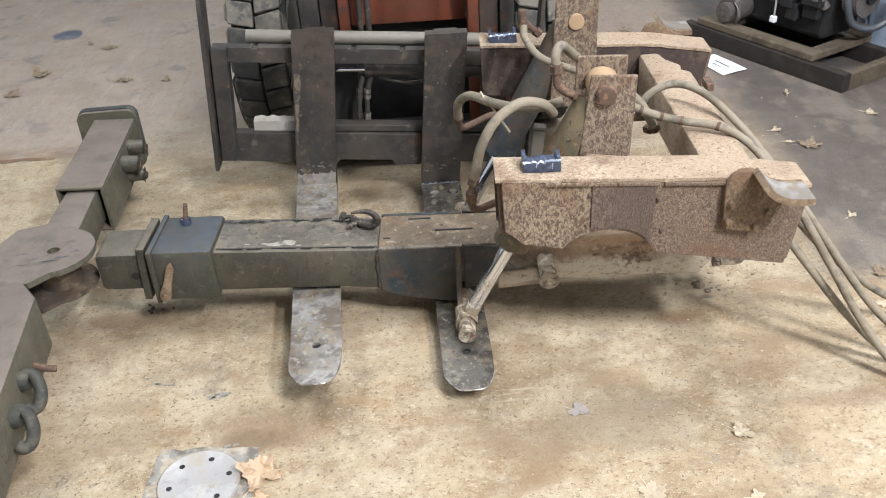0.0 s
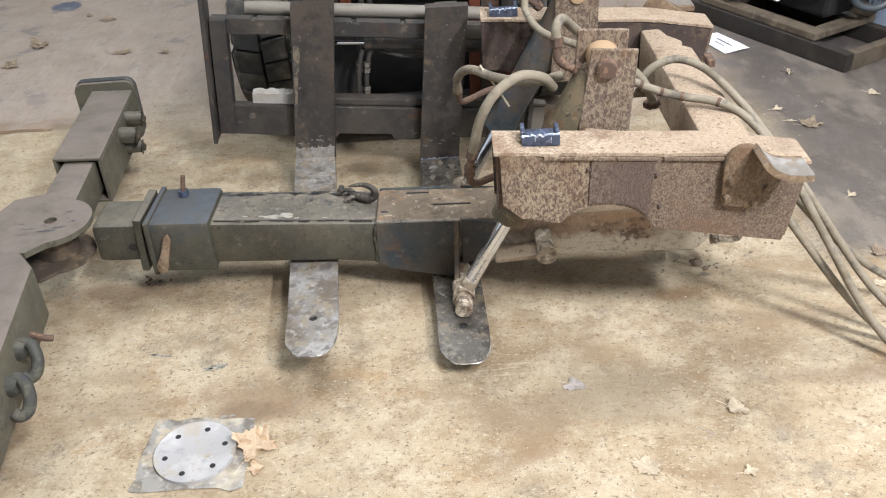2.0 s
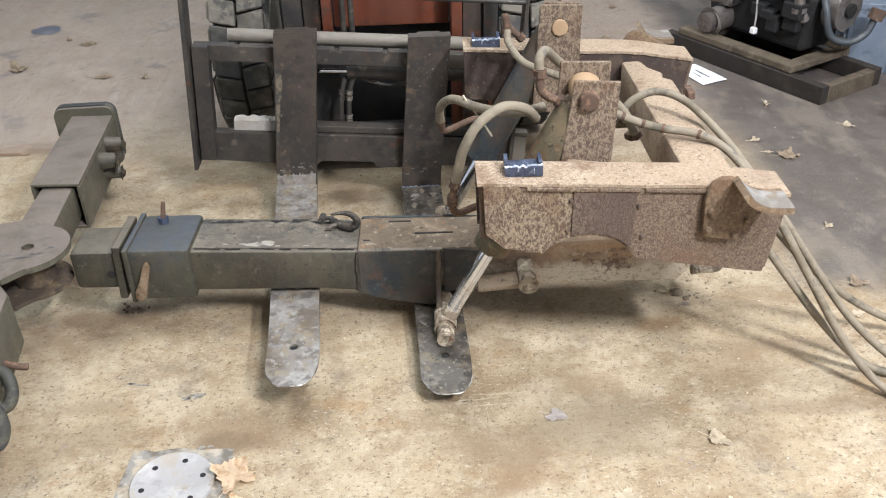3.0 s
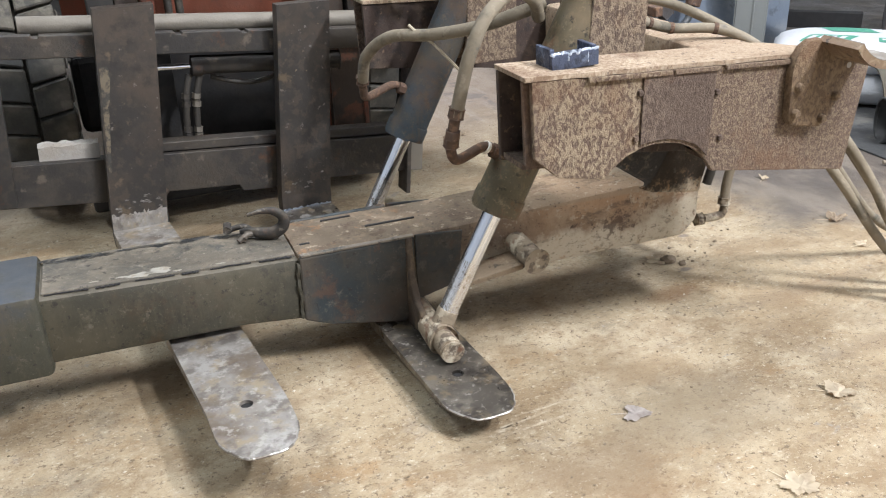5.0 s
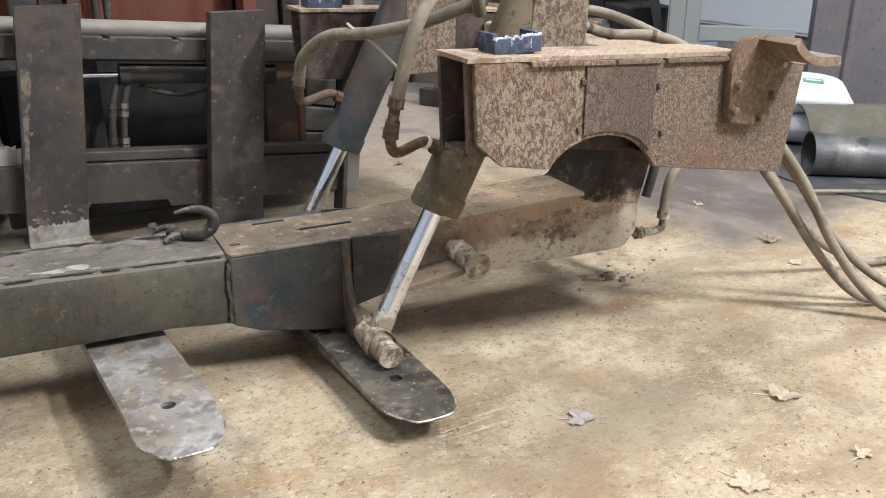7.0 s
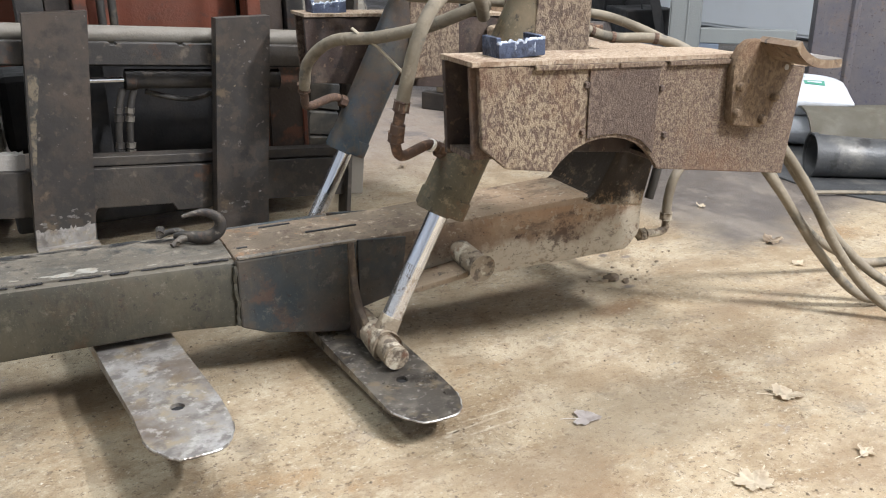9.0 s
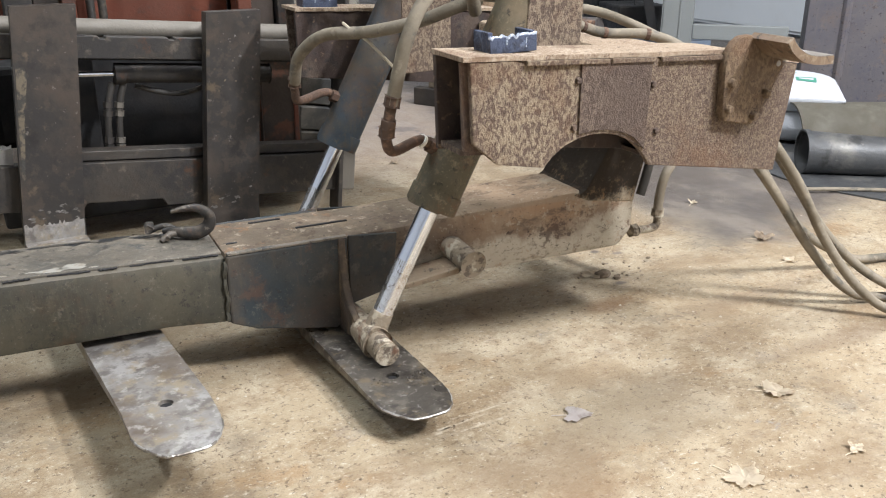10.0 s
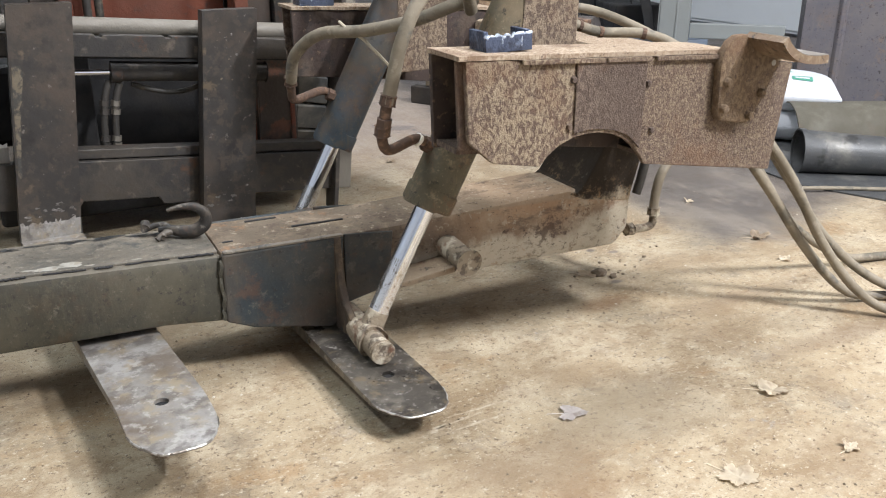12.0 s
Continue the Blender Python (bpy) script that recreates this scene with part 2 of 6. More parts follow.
concrete = concrete_floor()
joint_dark = material("joint_dark", (0.16, 0.10, 0.06), 0.9, 0, [((0.30, 0.22, 0.14), 20, 0.5, 0.65, 0.8)])
boom_paint = worn_paint("boom_paint", (0.038, 0.036, 0.026), (0.072, 0.064, 0.043), (0.13, 0.12, 0.09), (0.060, 0.038, 0.022), top_rgb=(0.125, 0.110, 0.086))
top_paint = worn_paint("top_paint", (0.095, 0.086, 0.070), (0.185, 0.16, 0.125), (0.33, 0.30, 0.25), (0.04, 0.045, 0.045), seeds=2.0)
blue_paint = worn_paint("blue_paint", (0.020, 0.030, 0.036), (0.062, 0.050, 0.037), (0.105, 0.095, 0.078), (0.072, 0.041, 0.028), seeds=5.0)
collar_paint = worn_paint("collar_paint", (0.042, 0.042, 0.030), (0.070, 0.061, 0.043), (0.125, 0.115, 0.09), (0.028, 0.038, 0.052), seeds=3.0, top_rgb=(0.052, 0.062, 0.078))
bar_paint = worn_paint("bar_paint", (0.074, 0.068, 0.050), (0.105, 0.098, 0.070), (0.18, 0.165, 0.135), (0.075, 0.068, 0.044), seeds=7.0, top_rgb=(0.165, 0.132, 0.116))


def mud_line():
    """Pitted rust with an orange upper edge and a dried grey-tan mud line along the foot."""
    n = Nodes("mud_line", 0.85, 0)
    xyz = n.nt.nodes.new("ShaderNodeSeparateXYZ")
    n.link(n.co, xyz.inputs[0])
    wob = n.math("MULTIPLY", n.math("SUBTRACT", n.noise(9, 8, 0.72, (2, 3, 1)), 0.5), 0.16)
    z = n.math("ADD", xyz.outputs[2], wob)
    c = n.colour((0.215, 0.148, 0.098))
    c = n.over(c, (0.36, 0.275, 0.19), n.ramp(n.noise(6, 8, 0.68, (1, 2, 8)), 0.46, 0.62, 0.8))
    c = n.over(c, (0.32, 0.185, 0.095), n.math("MULTIPLY", n.ramp(z, 0.19, 0.235, 0.6), n.ramp(xyz.outputs[0], 0.52, 0.78)))
    c = n.over(c, (0.23, 0.19, 0.135), n.ramp(n.math("ADD", xyz.outputs[2], n.math("MULTIPLY", wob, 0.10)), 0.232, 0.238, 0.5))
    c = n.over(c, (0.30, 0.25, 0.185), n.ramp(n.noise(11, 8, 0.75, (5, 6, 1)), 0.54, 0.65, 0.75))
    c = n.over(c, (0.52, 0.47, 0.38), n.ramp(n.math("MULTIPLY", z, -1.0), -0.195, -0.155, 0.85))
    c = n.over(c, (0.43, 0.385, 0.30), n.math("MULTIPLY", n.ramp(n.math("ADD", xyz.outputs[0], wob), 0.82, 0.97, 0.8), n.ramp(n.noise(13, 8, 0.75, (8, 1, 6)), 0.40, 0.56)))
    c = n.over(c, (0.135, 0.080, 0.045), n.math("MULTIPLY", n.ramp(n.math("ADD", xyz.outputs[0], wob), 0.80, 0.92, 0.9), n.ramp(n.noise(30, 7, 0.75, (2, 11, 6)), 0.55, 0.63)))
    c = n.over(c, (0.105, 0.083, 0.060), n.math("MULTIPLY", n.ramp(n.math("MULTIPLY", xyz.outputs[0], -1.0), -0.66, -0.46, 0.75), n.ramp(n.noise(8, 8, 0.72, (9, 9, 2)), 0.36, 0.52)))
    c = n.over(c, (0.060, 0.036, 0.026), n.ramp(n.noise(14, 8, 0.76, (3, 3, 9)), 0.57, 0.64, 0.75))
    c = n.over(c, (0.035, 0.024, 0.02), n.ramp(n.noise(75, 5, 0.75, (6, 9, 9)), 0.60, 0.66, 0.85))
    c = n.over(c, (0.085, 0.058, 0.040), n.ramp(n.noise(24, 9, 0.8, (7, 4, 12), (0.6, 1, 1.3)), 0.52, 0.60, 0.6))
    c = n.over(c, (0.40, 0.34, 0.26), n.ramp(n.noise(50, 6, 0.75, (1, 9, 4)), 0.56, 0.64, 0.65))
    c = n.over(c, (0.29, 0.145, 0.065), n.ramp(n.noise(18, 8, 0.8, (4, 14, 2)), 0.57, 0.64, 0.5))
    return n.finish(c, n.math("ADD", n.noise(90, 6, 0.7), n.noise(22, 5)), 0.5, 0.004)


base_mud = mud_line()


def upright_stain_shade():
    """Oily steel blackened with the arm's shade, breaking up into rust flecks and dried mud towards the foot."""
    n = Nodes("upright_mud_shade", 0.92, 0)
    n.bsdf.inputs["Specular IOR Level"].default_value = 0.25
    xyz = n.nt.nodes.new("ShaderNodeSeparateXYZ")
    n.link(n.co, xyz.inputs[0])
    wob = n.math("MULTIPLY", n.math("SUBTRACT", n.noise(16, 8, 0.75, (2, 3, 1)), 0.5), 0.14)
    z = n.math("ADD", xyz.outputs[2], wob)
    c = n.colour((0.30, 0.245, 0.175))
    c = n.over(c, (0.42, 0.365, 0.28), n.ramp(n.noise(8, 8, 0.7, (1, 4, 2)), 0.46, 0.62, 0.8))
    c = n.over(c, (0.19, 0.115, 0.06), n.ramp(n.noise(26, 8, 0.75, (6, 2, 1)), 0.53, 0.62, 0.85))
    # oil stain and the shade under the arm, painted as one near-black
    c = n.over(c, (0.024, 0.018, 0.013), n.ramp(z, 0.215, 0.245, 0.98))
    c = n.over(c, (0.10, 0.072, 0.043), n.math("MULTIPLY", n.ramp(n.noise(30, 7, 0.75, (4, 9, 3)), 0.53, 0.63, 0.7), n.ramp(z, 0.22, 0.30)))
    low = n.math("SUBTRACT", 1.0, n.ramp(z, 0.225, 0.30))
    c = n.over(c, (0.25, 0.155, 0.082), n.math("MULTIPLY", low, n.ramp(n.noise(60, 6, 0.75, (4, 19, 3)), 0.54, 0.62, 0.7)))
    c = n.over(c, (0.40, 0.34, 0.25), n.math("MULTIPLY", low, n.ramp(n.noise(55, 6, 0.75, (14, 9, 3)), 0.60, 0.66, 0.5)))
    c = n.over(c, (0.035, 0.026, 0.021), n.ramp(n.noise(70, 5, 0.75, (6, 9, 9)), 0.58, 0.65, 0.85))
    return n.finish(c, n.math("ADD", n.noise(90, 6, 0.7), n.noise(22, 5)), 0.5, 0.004)


upright_mud_shade = upright_stain_shade()
mud_rust = worn_paint("mud_rust", (0.145, 0.095, 0.058), (0.26, 0.20, 0.135), (0.36, 0.30, 0.22), (0.13, 0.055, 0.03), 0.85, seeds=9.0, pits=0.57)
ram_paint = worn_paint("ram_paint", (0.088, 0.076, 0.046), (0.175, 0.13, 0.078), (0.28, 0.22, 0.14), (0.13, 0.065, 0.03), seeds=11.0)
ram_blue = worn_paint("ram_blue", (0.022, 0.038, 0.052), (0.070, 0.055, 0.036), (0.115, 0.095, 0.065), (0.095, 0.055, 0.03), seeds=13.0)
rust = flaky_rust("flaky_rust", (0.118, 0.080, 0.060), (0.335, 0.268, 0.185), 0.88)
# the same rust made paler: overhead light on the tops, put into the colour
rust_lit = flaky_rust("flaky_rust_lit", (0.33, 0.245, 0.17), (0.53, 0.435, 0.33), 0.9, 0.5)
rust_mid = flaky_rust("brown_rust", (0.088, 0.062, 0.050), (0.195, 0.147, 0.112), 0.75)
bracket_rust = flaky_rust("bracket_rust", (0.135, 0.092, 0.058), (0.26, 0.185, 0.115), 0.7, 0.0)
rust_ear = flaky_rust("lug_rust", (0.125, 0.09, 0.068), (0.33, 0.26, 0.185), 0.8, 0.0)
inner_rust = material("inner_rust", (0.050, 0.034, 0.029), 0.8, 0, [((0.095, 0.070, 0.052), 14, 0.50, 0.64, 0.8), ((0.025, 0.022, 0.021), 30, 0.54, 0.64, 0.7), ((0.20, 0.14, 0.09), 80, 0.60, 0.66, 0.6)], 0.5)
paint_chip = material("paint_chip", (0.31, 0.30, 0.265), 0.7, 0, [((0.25, 0.22, 0.17), 80, 0.5, 0.62, 0.8)], 0.5, 90)
rust_dark = material("rust_dark", (0.060, 0.043, 0.031), 0.9, 0, [((0.17, 0.125, 0.075), 18, 0.48, 0.66, 0.8), ((0.02, 0.018, 0.016), 40, 0.56, 0.66, 0.7)], 0.5)
fitting_rust = material("fitting_rust", (0.085, 0.053, 0.038), 0.85, 0, [((0.22, 0.13, 0.08), 60, 0.5, 0.65, 0.7)], 0.5)
tar = material("tar", (0.022, 0.023, 0.024), 0.55, 0, [((0.09, 0.08, 0.065), 60, 0.50, 0.60, 0.8)], 0.5)
smear = material("smear", (0.060, 0.063, 0.070), 0.6, 0, [((0.14, 0.118, 0.10), 70, 0.46, 0.56, 0.9)], 0.4)
bare_tan = material("bare_tan", (0.36, 0.25, 0.15), 0.75, 0, [((0.22, 0.14, 0.075), 14, 0.5, 0.68, 0.7)], 0.3)
chrome = material("chrome", (0.76, 0.80, 0.87), 0.06, 1.0, bump=0.01)
blue_weld = material("blue_weld", (0.075, 0.095, 0.15), 0.4, 0.5, [((0.20, 0.25, 0.36), 60, 0.54, 0.64, 0.7), ((0.03, 0.03, 0.04), 30, 0.5, 0.65, 0.8)], 0.6)
weld_bright = material("weld_bright", (0.46, 0.52, 0.62), 0.3, 0.7, [((0.10, 0.14, 0.24), 90, 0.55, 0.62, 0.8)], 0.4)
fork_bright = material("fork_bright", (0.275, 0.26, 0.24), 0.42, 0.45, [((0.42, 0.41, 0.40), 12, 0.45, 0.64, 0.85), ((0.33, 0.265, 0.17), 20, 0.47, 0.64, 0.75), ((0.135, 0.12, 0.11), 24, 0.48, 0.61, 0.75), ((0.15, 0.115, 0.085), 8, 0.48, 0.63, 0.75), ((0.48, 0.46, 0.43), 60, 0.54, 0.66, 0.6), ((0.20, 0.19, 0.19), 90, 0.54, 0.66, 0.5)], 0.2, 60)
fork_black = material("fork_black", (0.040, 0.037, 0.035), 0.5, 0.15, [((0.086, 0.067, 0.053), 5, 0.47, 0.66, 0.75), ((0.026, 0.024, 0.024), 14, 0.52, 0.66, 0.7), ((0.075, 0.060, 0.048), 38, 0.50, 0.62, 0.7), ((0.15, 0.115, 0.075), 17, 0.60, 0.68, 0.7), ((0.22, 0.20, 0.175), 60, 0.64, 0.69, 0.6)], 0.25, 60)
shank_scuff = material("shank_scuff", (0.17, 0.165, 0.155), 0.45, 0.4, [((0.05, 0.045, 0.04), 60, 0.48, 0.58, 0.9), ((0.40, 0.39, 0.38), 90, 0.56, 0.64, 0.8)])
shank_stain = material("shank_stain", (0.15, 0.125, 0.088), 0.8, 0, [((0.05, 0.048, 0.045), 45, 0.42, 0.54, 0.95)])
fork_greasy = material("fork_greasy", (0.095, 0.085, 0.073), 0.32, 0.4, [((0.20, 0.18, 0.15), 20, 0.46, 0.64, 0.75), ((0.032, 0.028, 0.025), 14, 0.48, 0.63, 0.8), ((0.36, 0.34, 0.31), 80, 0.57, 0.67, 0.65), ((0.23, 0.18, 0.115), 26, 0.52, 0.66, 0.65)], 0.2, 60)
rim_steel = material("rim_steel", (0.44, 0.43, 0.41), 0.35, 0.6, [((0.14, 0.12, 0.10), 45, 0.50, 0.58, 0.85)], 0.2)
black_steel = material("black_steel", (0.034, 0.032, 0.031), 0.55, 0.1, [((0.074, 0.064, 0.053), 7, 0.46, 0.66, 0.75), ((0.060, 0.050, 0.041), 33, 0.50, 0.62, 0.7), ((0.16, 0.135, 0.105), 26, 0.58, 0.69, 0.6), ((0.11, 0.05, 0.025), 13, 0.60, 0.70, 0.7)])
hook_olive = material("hook_olive", (0.040, 0.040, 0.034), 0.7, 0, [((0.085, 0.080, 0.058), 22, 0.48, 0.62, 0.8), ((0.020, 0.022, 0.026), 34, 0.52, 0.62, 0.7)], 0.4)
hook_iron = material("hook_iron", (0.034, 0.031, 0.029), 0.6, 0.1, [((0.10, 0.083, 0.063), 26, 0.48, 0.62, 0.7), ((0.12, 0.065, 0.04), 16, 0.54, 0.64, 0.7), ((0.20, 0.18, 0.15), 90, 0.58, 0.66, 0.6)])
black_iron = material("black_iron", (0.012, 0.0125, 0.014), 0.7, 0.1, [((0.026, 0.022, 0.019), 8, 0.5, 0.7, 0.7)])
grey_pipe = material("grey_pipe", (0.175, 0.16, 0.135), 0.6, 0.1, [((0.095, 0.083, 0.07), 9, 0.5, 0.68, 0.7)])
orange_paint = material("orange_paint", (0.145, 0.040, 0.020), 0.5, 0, [((0.10, 0.035, 0.02), 6, 0.45, 0.65, 0.8), ((0.05, 0.035, 0.03), 11, 0.54, 0.66, 0.8)])
mast_brown = material("mast_brown", (0.06, 0.045, 0.036), 0.6, 0.2, [((0.18, 0.07, 0.038), 12, 0.56, 0.64, 0.6), ((0.03, 0.027, 0.025), 7, 0.5, 0.66, 0.8)])
rubber = material("rubber", (0.038, 0.040, 0.040), 0.85, 0, [((0.13, 0.12, 0.10), 5, 0.46, 0.66, 0.8), ((0.20, 0.18, 0.15), 11, 0.55, 0.68, 0.6)])
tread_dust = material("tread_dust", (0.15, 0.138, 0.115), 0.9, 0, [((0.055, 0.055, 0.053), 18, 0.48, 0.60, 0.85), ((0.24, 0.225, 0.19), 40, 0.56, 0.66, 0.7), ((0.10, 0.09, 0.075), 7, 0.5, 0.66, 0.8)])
hose_skin = material("hose_skin", (0.215, 0.185, 0.138), 0.75, 0, [((0.135, 0.112, 0.078), 10, 0.48, 0.66, 0.8), ((0.10, 0.095, 0.085), 17, 0.58, 0.66, 0.8), ((0.07, 0.066, 0.052), 8, 0.54, 0.64, 0.7), ((0.30, 0.26, 0.20), 60, 0.56, 0.66, 0.5)])
hose_black = material("hose_black", (0.04, 0.037, 0.033), 0.6, 0, [((0.13, 0.11, 0.08), 18, 0.54, 0.66, 0.7)])
tie_plastic = material("tie_plastic", (0.42, 0.37, 0.28), 0.5)
white_block = material("white_block", (0.37, 0.355, 0.33), 0.8, 0, [((0.3, 0.27, 0.23), 14, 0.5, 0.68, 0.7)], 0.8, 60)
mud_cake = material("mud_cake", (0.24, 0.195, 0.14), 0.9, 0, [((0.085, 0.065, 0.048), 55, 0.50, 0.60, 0.85), ((0.46, 0.41, 0.32), 36, 0.50, 0.61, 0.85), ((0.14, 0.062, 0.034), 24, 0.56, 0.66, 0.7)], 0.7, 140)
rod_scale = material("rod_scale", (0.74, 0.74, 0.75), 0.2, 0.85, [((0.22, 0.17, 0.12), 90, 0.57, 0.63, 0.85), ((0.40, 0.36, 0.30), 38, 0.56, 0.64, 0.7)], 0.15)
white_tape = material("white_tape", (0.75, 0.73, 0.68), 0.6)
pad_steel = material("pad_steel", (0.155, 0.14, 0.122), 0.75, 0, [((0.27, 0.262, 0.25), 12, 0.46, 0.62, 0.8), ((0.17, 0.13, 0.09), 22, 0.55, 0.64, 0.85)], 0.2, 80)
plate_steel = material("plate_steel", (0.33, 0.325, 0.325), 0.6, 0.1, [((0.46, 0.455, 0.455), 9, 0.46, 0.66, 0.8), ((0.33, 0.285, 0.215), 14, 0.54, 0.64, 0.6), ((0.27, 0.22, 0.15), 22, 0.62, 0.68, 0.6), ((0.24, 0.24, 0.25), 35, 0.57, 0.68, 0.6)], 0.15, 80)
scab_cement = material("scab_cement", (0.25, 0.235, 0.205), 0.85, 0, [((0.13, 0.115, 0.095), 70, 0.48, 0.58, 0.85), ((0.42, 0.39, 0.33), 50, 0.56, 0.64, 0.7)], 0.7)
patch_cement = material("patch_cement", (0.235, 0.225, 0.205), 0.85, 0, [((0.40, 0.39, 0.365), 45, 0.54, 0.62, 0.7), ((0.12, 0.105, 0.085), 26, 0.47, 0.60, 0.85), ((0.40, 0.34, 0.25), 18, 0.52, 0.64, 0.8), ((0.44, 0.39, 0.30), 8, 0.52, 0.70, 0.8)])
leaf_tan = material("leaf_tan", (0.72, 0.58, 0.42), 0.8, 0, [((0.50, 0.31, 0.16), 60, 0.54, 0.66, 0.7)], 0.15, 200, 0.001)
leaf_pale = material("leaf_pale", (0.66, 0.58, 0.45), 0.8, 0, [((0.46, 0.36, 0.25), 60, 0.54, 0.68, 0.6)], 0.15, 200, 0.001)
leaf_grey = material("leaf_grey", (0.53, 0.485, 0.46), 0.85, 0, [((0.36, 0.30, 0.26), 60, 0.5, 0.66, 0.6)], 0.15, 200, 0.001)
leaf_brown = material("leaf_brown", (0.36, 0.285, 0.21), 0.85, 0, [((0.50, 0.41, 0.30), 40, 0.50, 0.62, 0.8)], 0.15, 200, 0.001)
oil_wet = material("oil_wet", (0.085, 0.092, 0.12), 0.3, 0, [((0.19, 0.19, 0.20), 9, 0.48, 0.66, 0.8)], 0.1)
crumb = material("crumb", (0.15, 0.115, 0.08), 0.9, 0, [((0.2, 0.16, 0.12), 60, 0.5, 0.65, 0.7)], 0.7)
scrape_pale = material("scrape_pale", (0.43, 0.37, 0.28), 0.8, 0, [((0.33, 0.265, 0.18), 60, 0.43, 0.55, 0.95)], 0.5)
grit_pale = material("grit_pale", (0.50, 0.45, 0.37), 0.9)
paper_white = material("paper_white", (0.80, 0.82, 0.86), 0.7)
ink = material("ink", (0.12, 0.12, 0.14), 0.7)
wood = material("wood", (0.105, 0.082, 0.056), 0.85, 0, [((0.05, 0.037, 0.026), 7, 0.46, 0.66, 0.85), ((0.19, 0.155, 0.11), 30, 0.54, 0.68, 0.6)])
wood_dark = material("wood_dark", (0.021, 0.017, 0.014), 0.85, 0, [((0.048, 0.038, 0.029), 10, 0.5, 0.68, 0.7)])
alloy = material("alloy", (0.22, 0.20, 0.19), 0.5, 0.7, [((0.10, 0.085, 0.075), 20, 0.5, 0.66, 0.8)])
grey_hose = material("grey_hose", (0.055, 0.065, 0.075), 0.5)
sack_white = material("sack_white", (0.58, 0.61, 0.66), 0.5, 0, [((0.55, 0.57, 0.60), 9, 0.5, 0.66, 0.7)], 0.5, 25, 0.01)
sack_green = material("sack_green", (0.08, 0.30, 0.22), 0.5)
scrap_steel = material("scrap_steel", (0.07, 0.073, 0.076), 0.5, 0.3, [((0.17, 0.165, 0.15), 6, 0.48, 0.66, 0.8), ((0.03, 0.03, 0.03), 14, 0.54, 0.66, 0.8), ((0.20, 0.195, 0.18), 50, 0.62, 0.69, 0.5)])
scrap_moss = material("scrap_moss", (0.085, 0.078, 0.06), 0.9, 0, [((0.125, 0.118, 0.095), 9, 0.48, 0.66, 0.8), ((0.09, 0.075, 0.055), 11, 0.55, 0.68, 0.8)])
slate_paint = worn_paint("slate_paint", (0.105, 0.10, 0.115), (0.14, 0.125, 0.125), (0.05, 0.055, 0.09), (0.16, 0.12, 0.10), seeds=21.0)
bench_blue = material("bench_blue", (0.16, 0.20, 0.26), 0.5, 0, [((0.28, 0.31, 0.34), 6, 0.48, 0.68, 0.7), ((0.07, 0.08, 0.10), 12, 0.56, 0.68, 0.7)])
rack_paint = material("rack_paint", (0.20, 0.215, 0.215), 0.5, 0, [((0.20, 0.22, 0.22), 8, 0.5, 0.7, 0.6)])
door_white = material("door_white", (0.66, 0.70, 0.74), 0.5, 0, [((0.62, 0.65, 0.68), 3, 0.5, 0.7, 0.6)], 0.1)
wall_paint = material("wall_paint", (0.62, 0.66, 0.72), 0.85, 0, [((0.52, 0.56, 0.62), 1.5, 0.45, 0.7, 0.6)])
ceiling_paint = material("ceiling_paint", (0.76, 0.79, 0.83), 0.9, 0, [((0.66, 0.69, 0.73), 1.2, 0.45, 0.7, 0.6)])


# ---- building helpers ----
def part(name, bm, mat, parent=None, label="", smooth=False):
    me = bpy.data.meshes.new(name)
    bmesh.ops.recalc_face_normals(bm, faces=bm.faces)
    bm.to_mesh(me)
    bm.free()
    if smooth:
        me.polygons.foreach_set("use_smooth", [True] * len(me.polygons))
        me.set_sharp_from_angle(angle=radians(41))
    me.materials.append(mat)
    ob = new(name, me)
    if parent is not None:
        ob.parent = parent
    if label:
        ob["label"] = label
    return ob


def thing(name, m=None):
    ob = new(name)
    ob.matrix_world = m if m is not None else Matrix()
    return ob


def bevelled(bm, width, seg=2):
    if width > 0:
        bmesh.ops.bevel(bm, geom=[e for e in bm.edges if e.is_manifold and e.calc_face_angle(0) > 0.5], offset=width, segments=seg, profile=0.5, affect="EDGES")
    return bm


def box(x0, x1, y0, y1, z0, z1, bevel=0.003, bm=None):
    own = bmesh.new()
    bmesh.ops.create_cube(own, size=1, matrix=Matrix.Translation(((x0 + x1) / 2, (y0 + y1) / 2, (z0 + z1) / 2)) @ Matrix.Diagonal((x1 - x0, y1 - y0, z1 - z0, 1)))
    bevelled(own, bevel)
    return merged(bm, own)


def merged(bm, own):
    if bm is None:
        return own
    me = bpy.data.meshes.new("tmp")
    own.to_mesh(me)
    own.free()
    bm.from_mesh(me)
    bpy.data.meshes.remove(me)
    return bm


def prism(points, a, b, axis="y", bevel=0.002, bm=None):
    """A polygon in the plane across an axis, pulled from a to b along it."""
    own = bmesh.new()

    def at(p, c):
        return {"x": (c, p[0], p[1]), "y": (p[0], c, p[1]), "z": (p[0], p[1], c)}[axis]
    low = [own.verts.new(at(p, a)) for p in points]
    high = [own.verts.new(at(p, b)) for p in points]
    own.faces.new(low), own.faces.new(high[::-1])
    for i in range(len(points)):
        k = (i + 1) % len(points)
        own.faces.new((low[i], high[i], high[k], low[k]))
    bmesh.ops.recalc_face_normals(own, faces=own.faces)
    bevelled(own, bevel)
    return merged(bm, own)


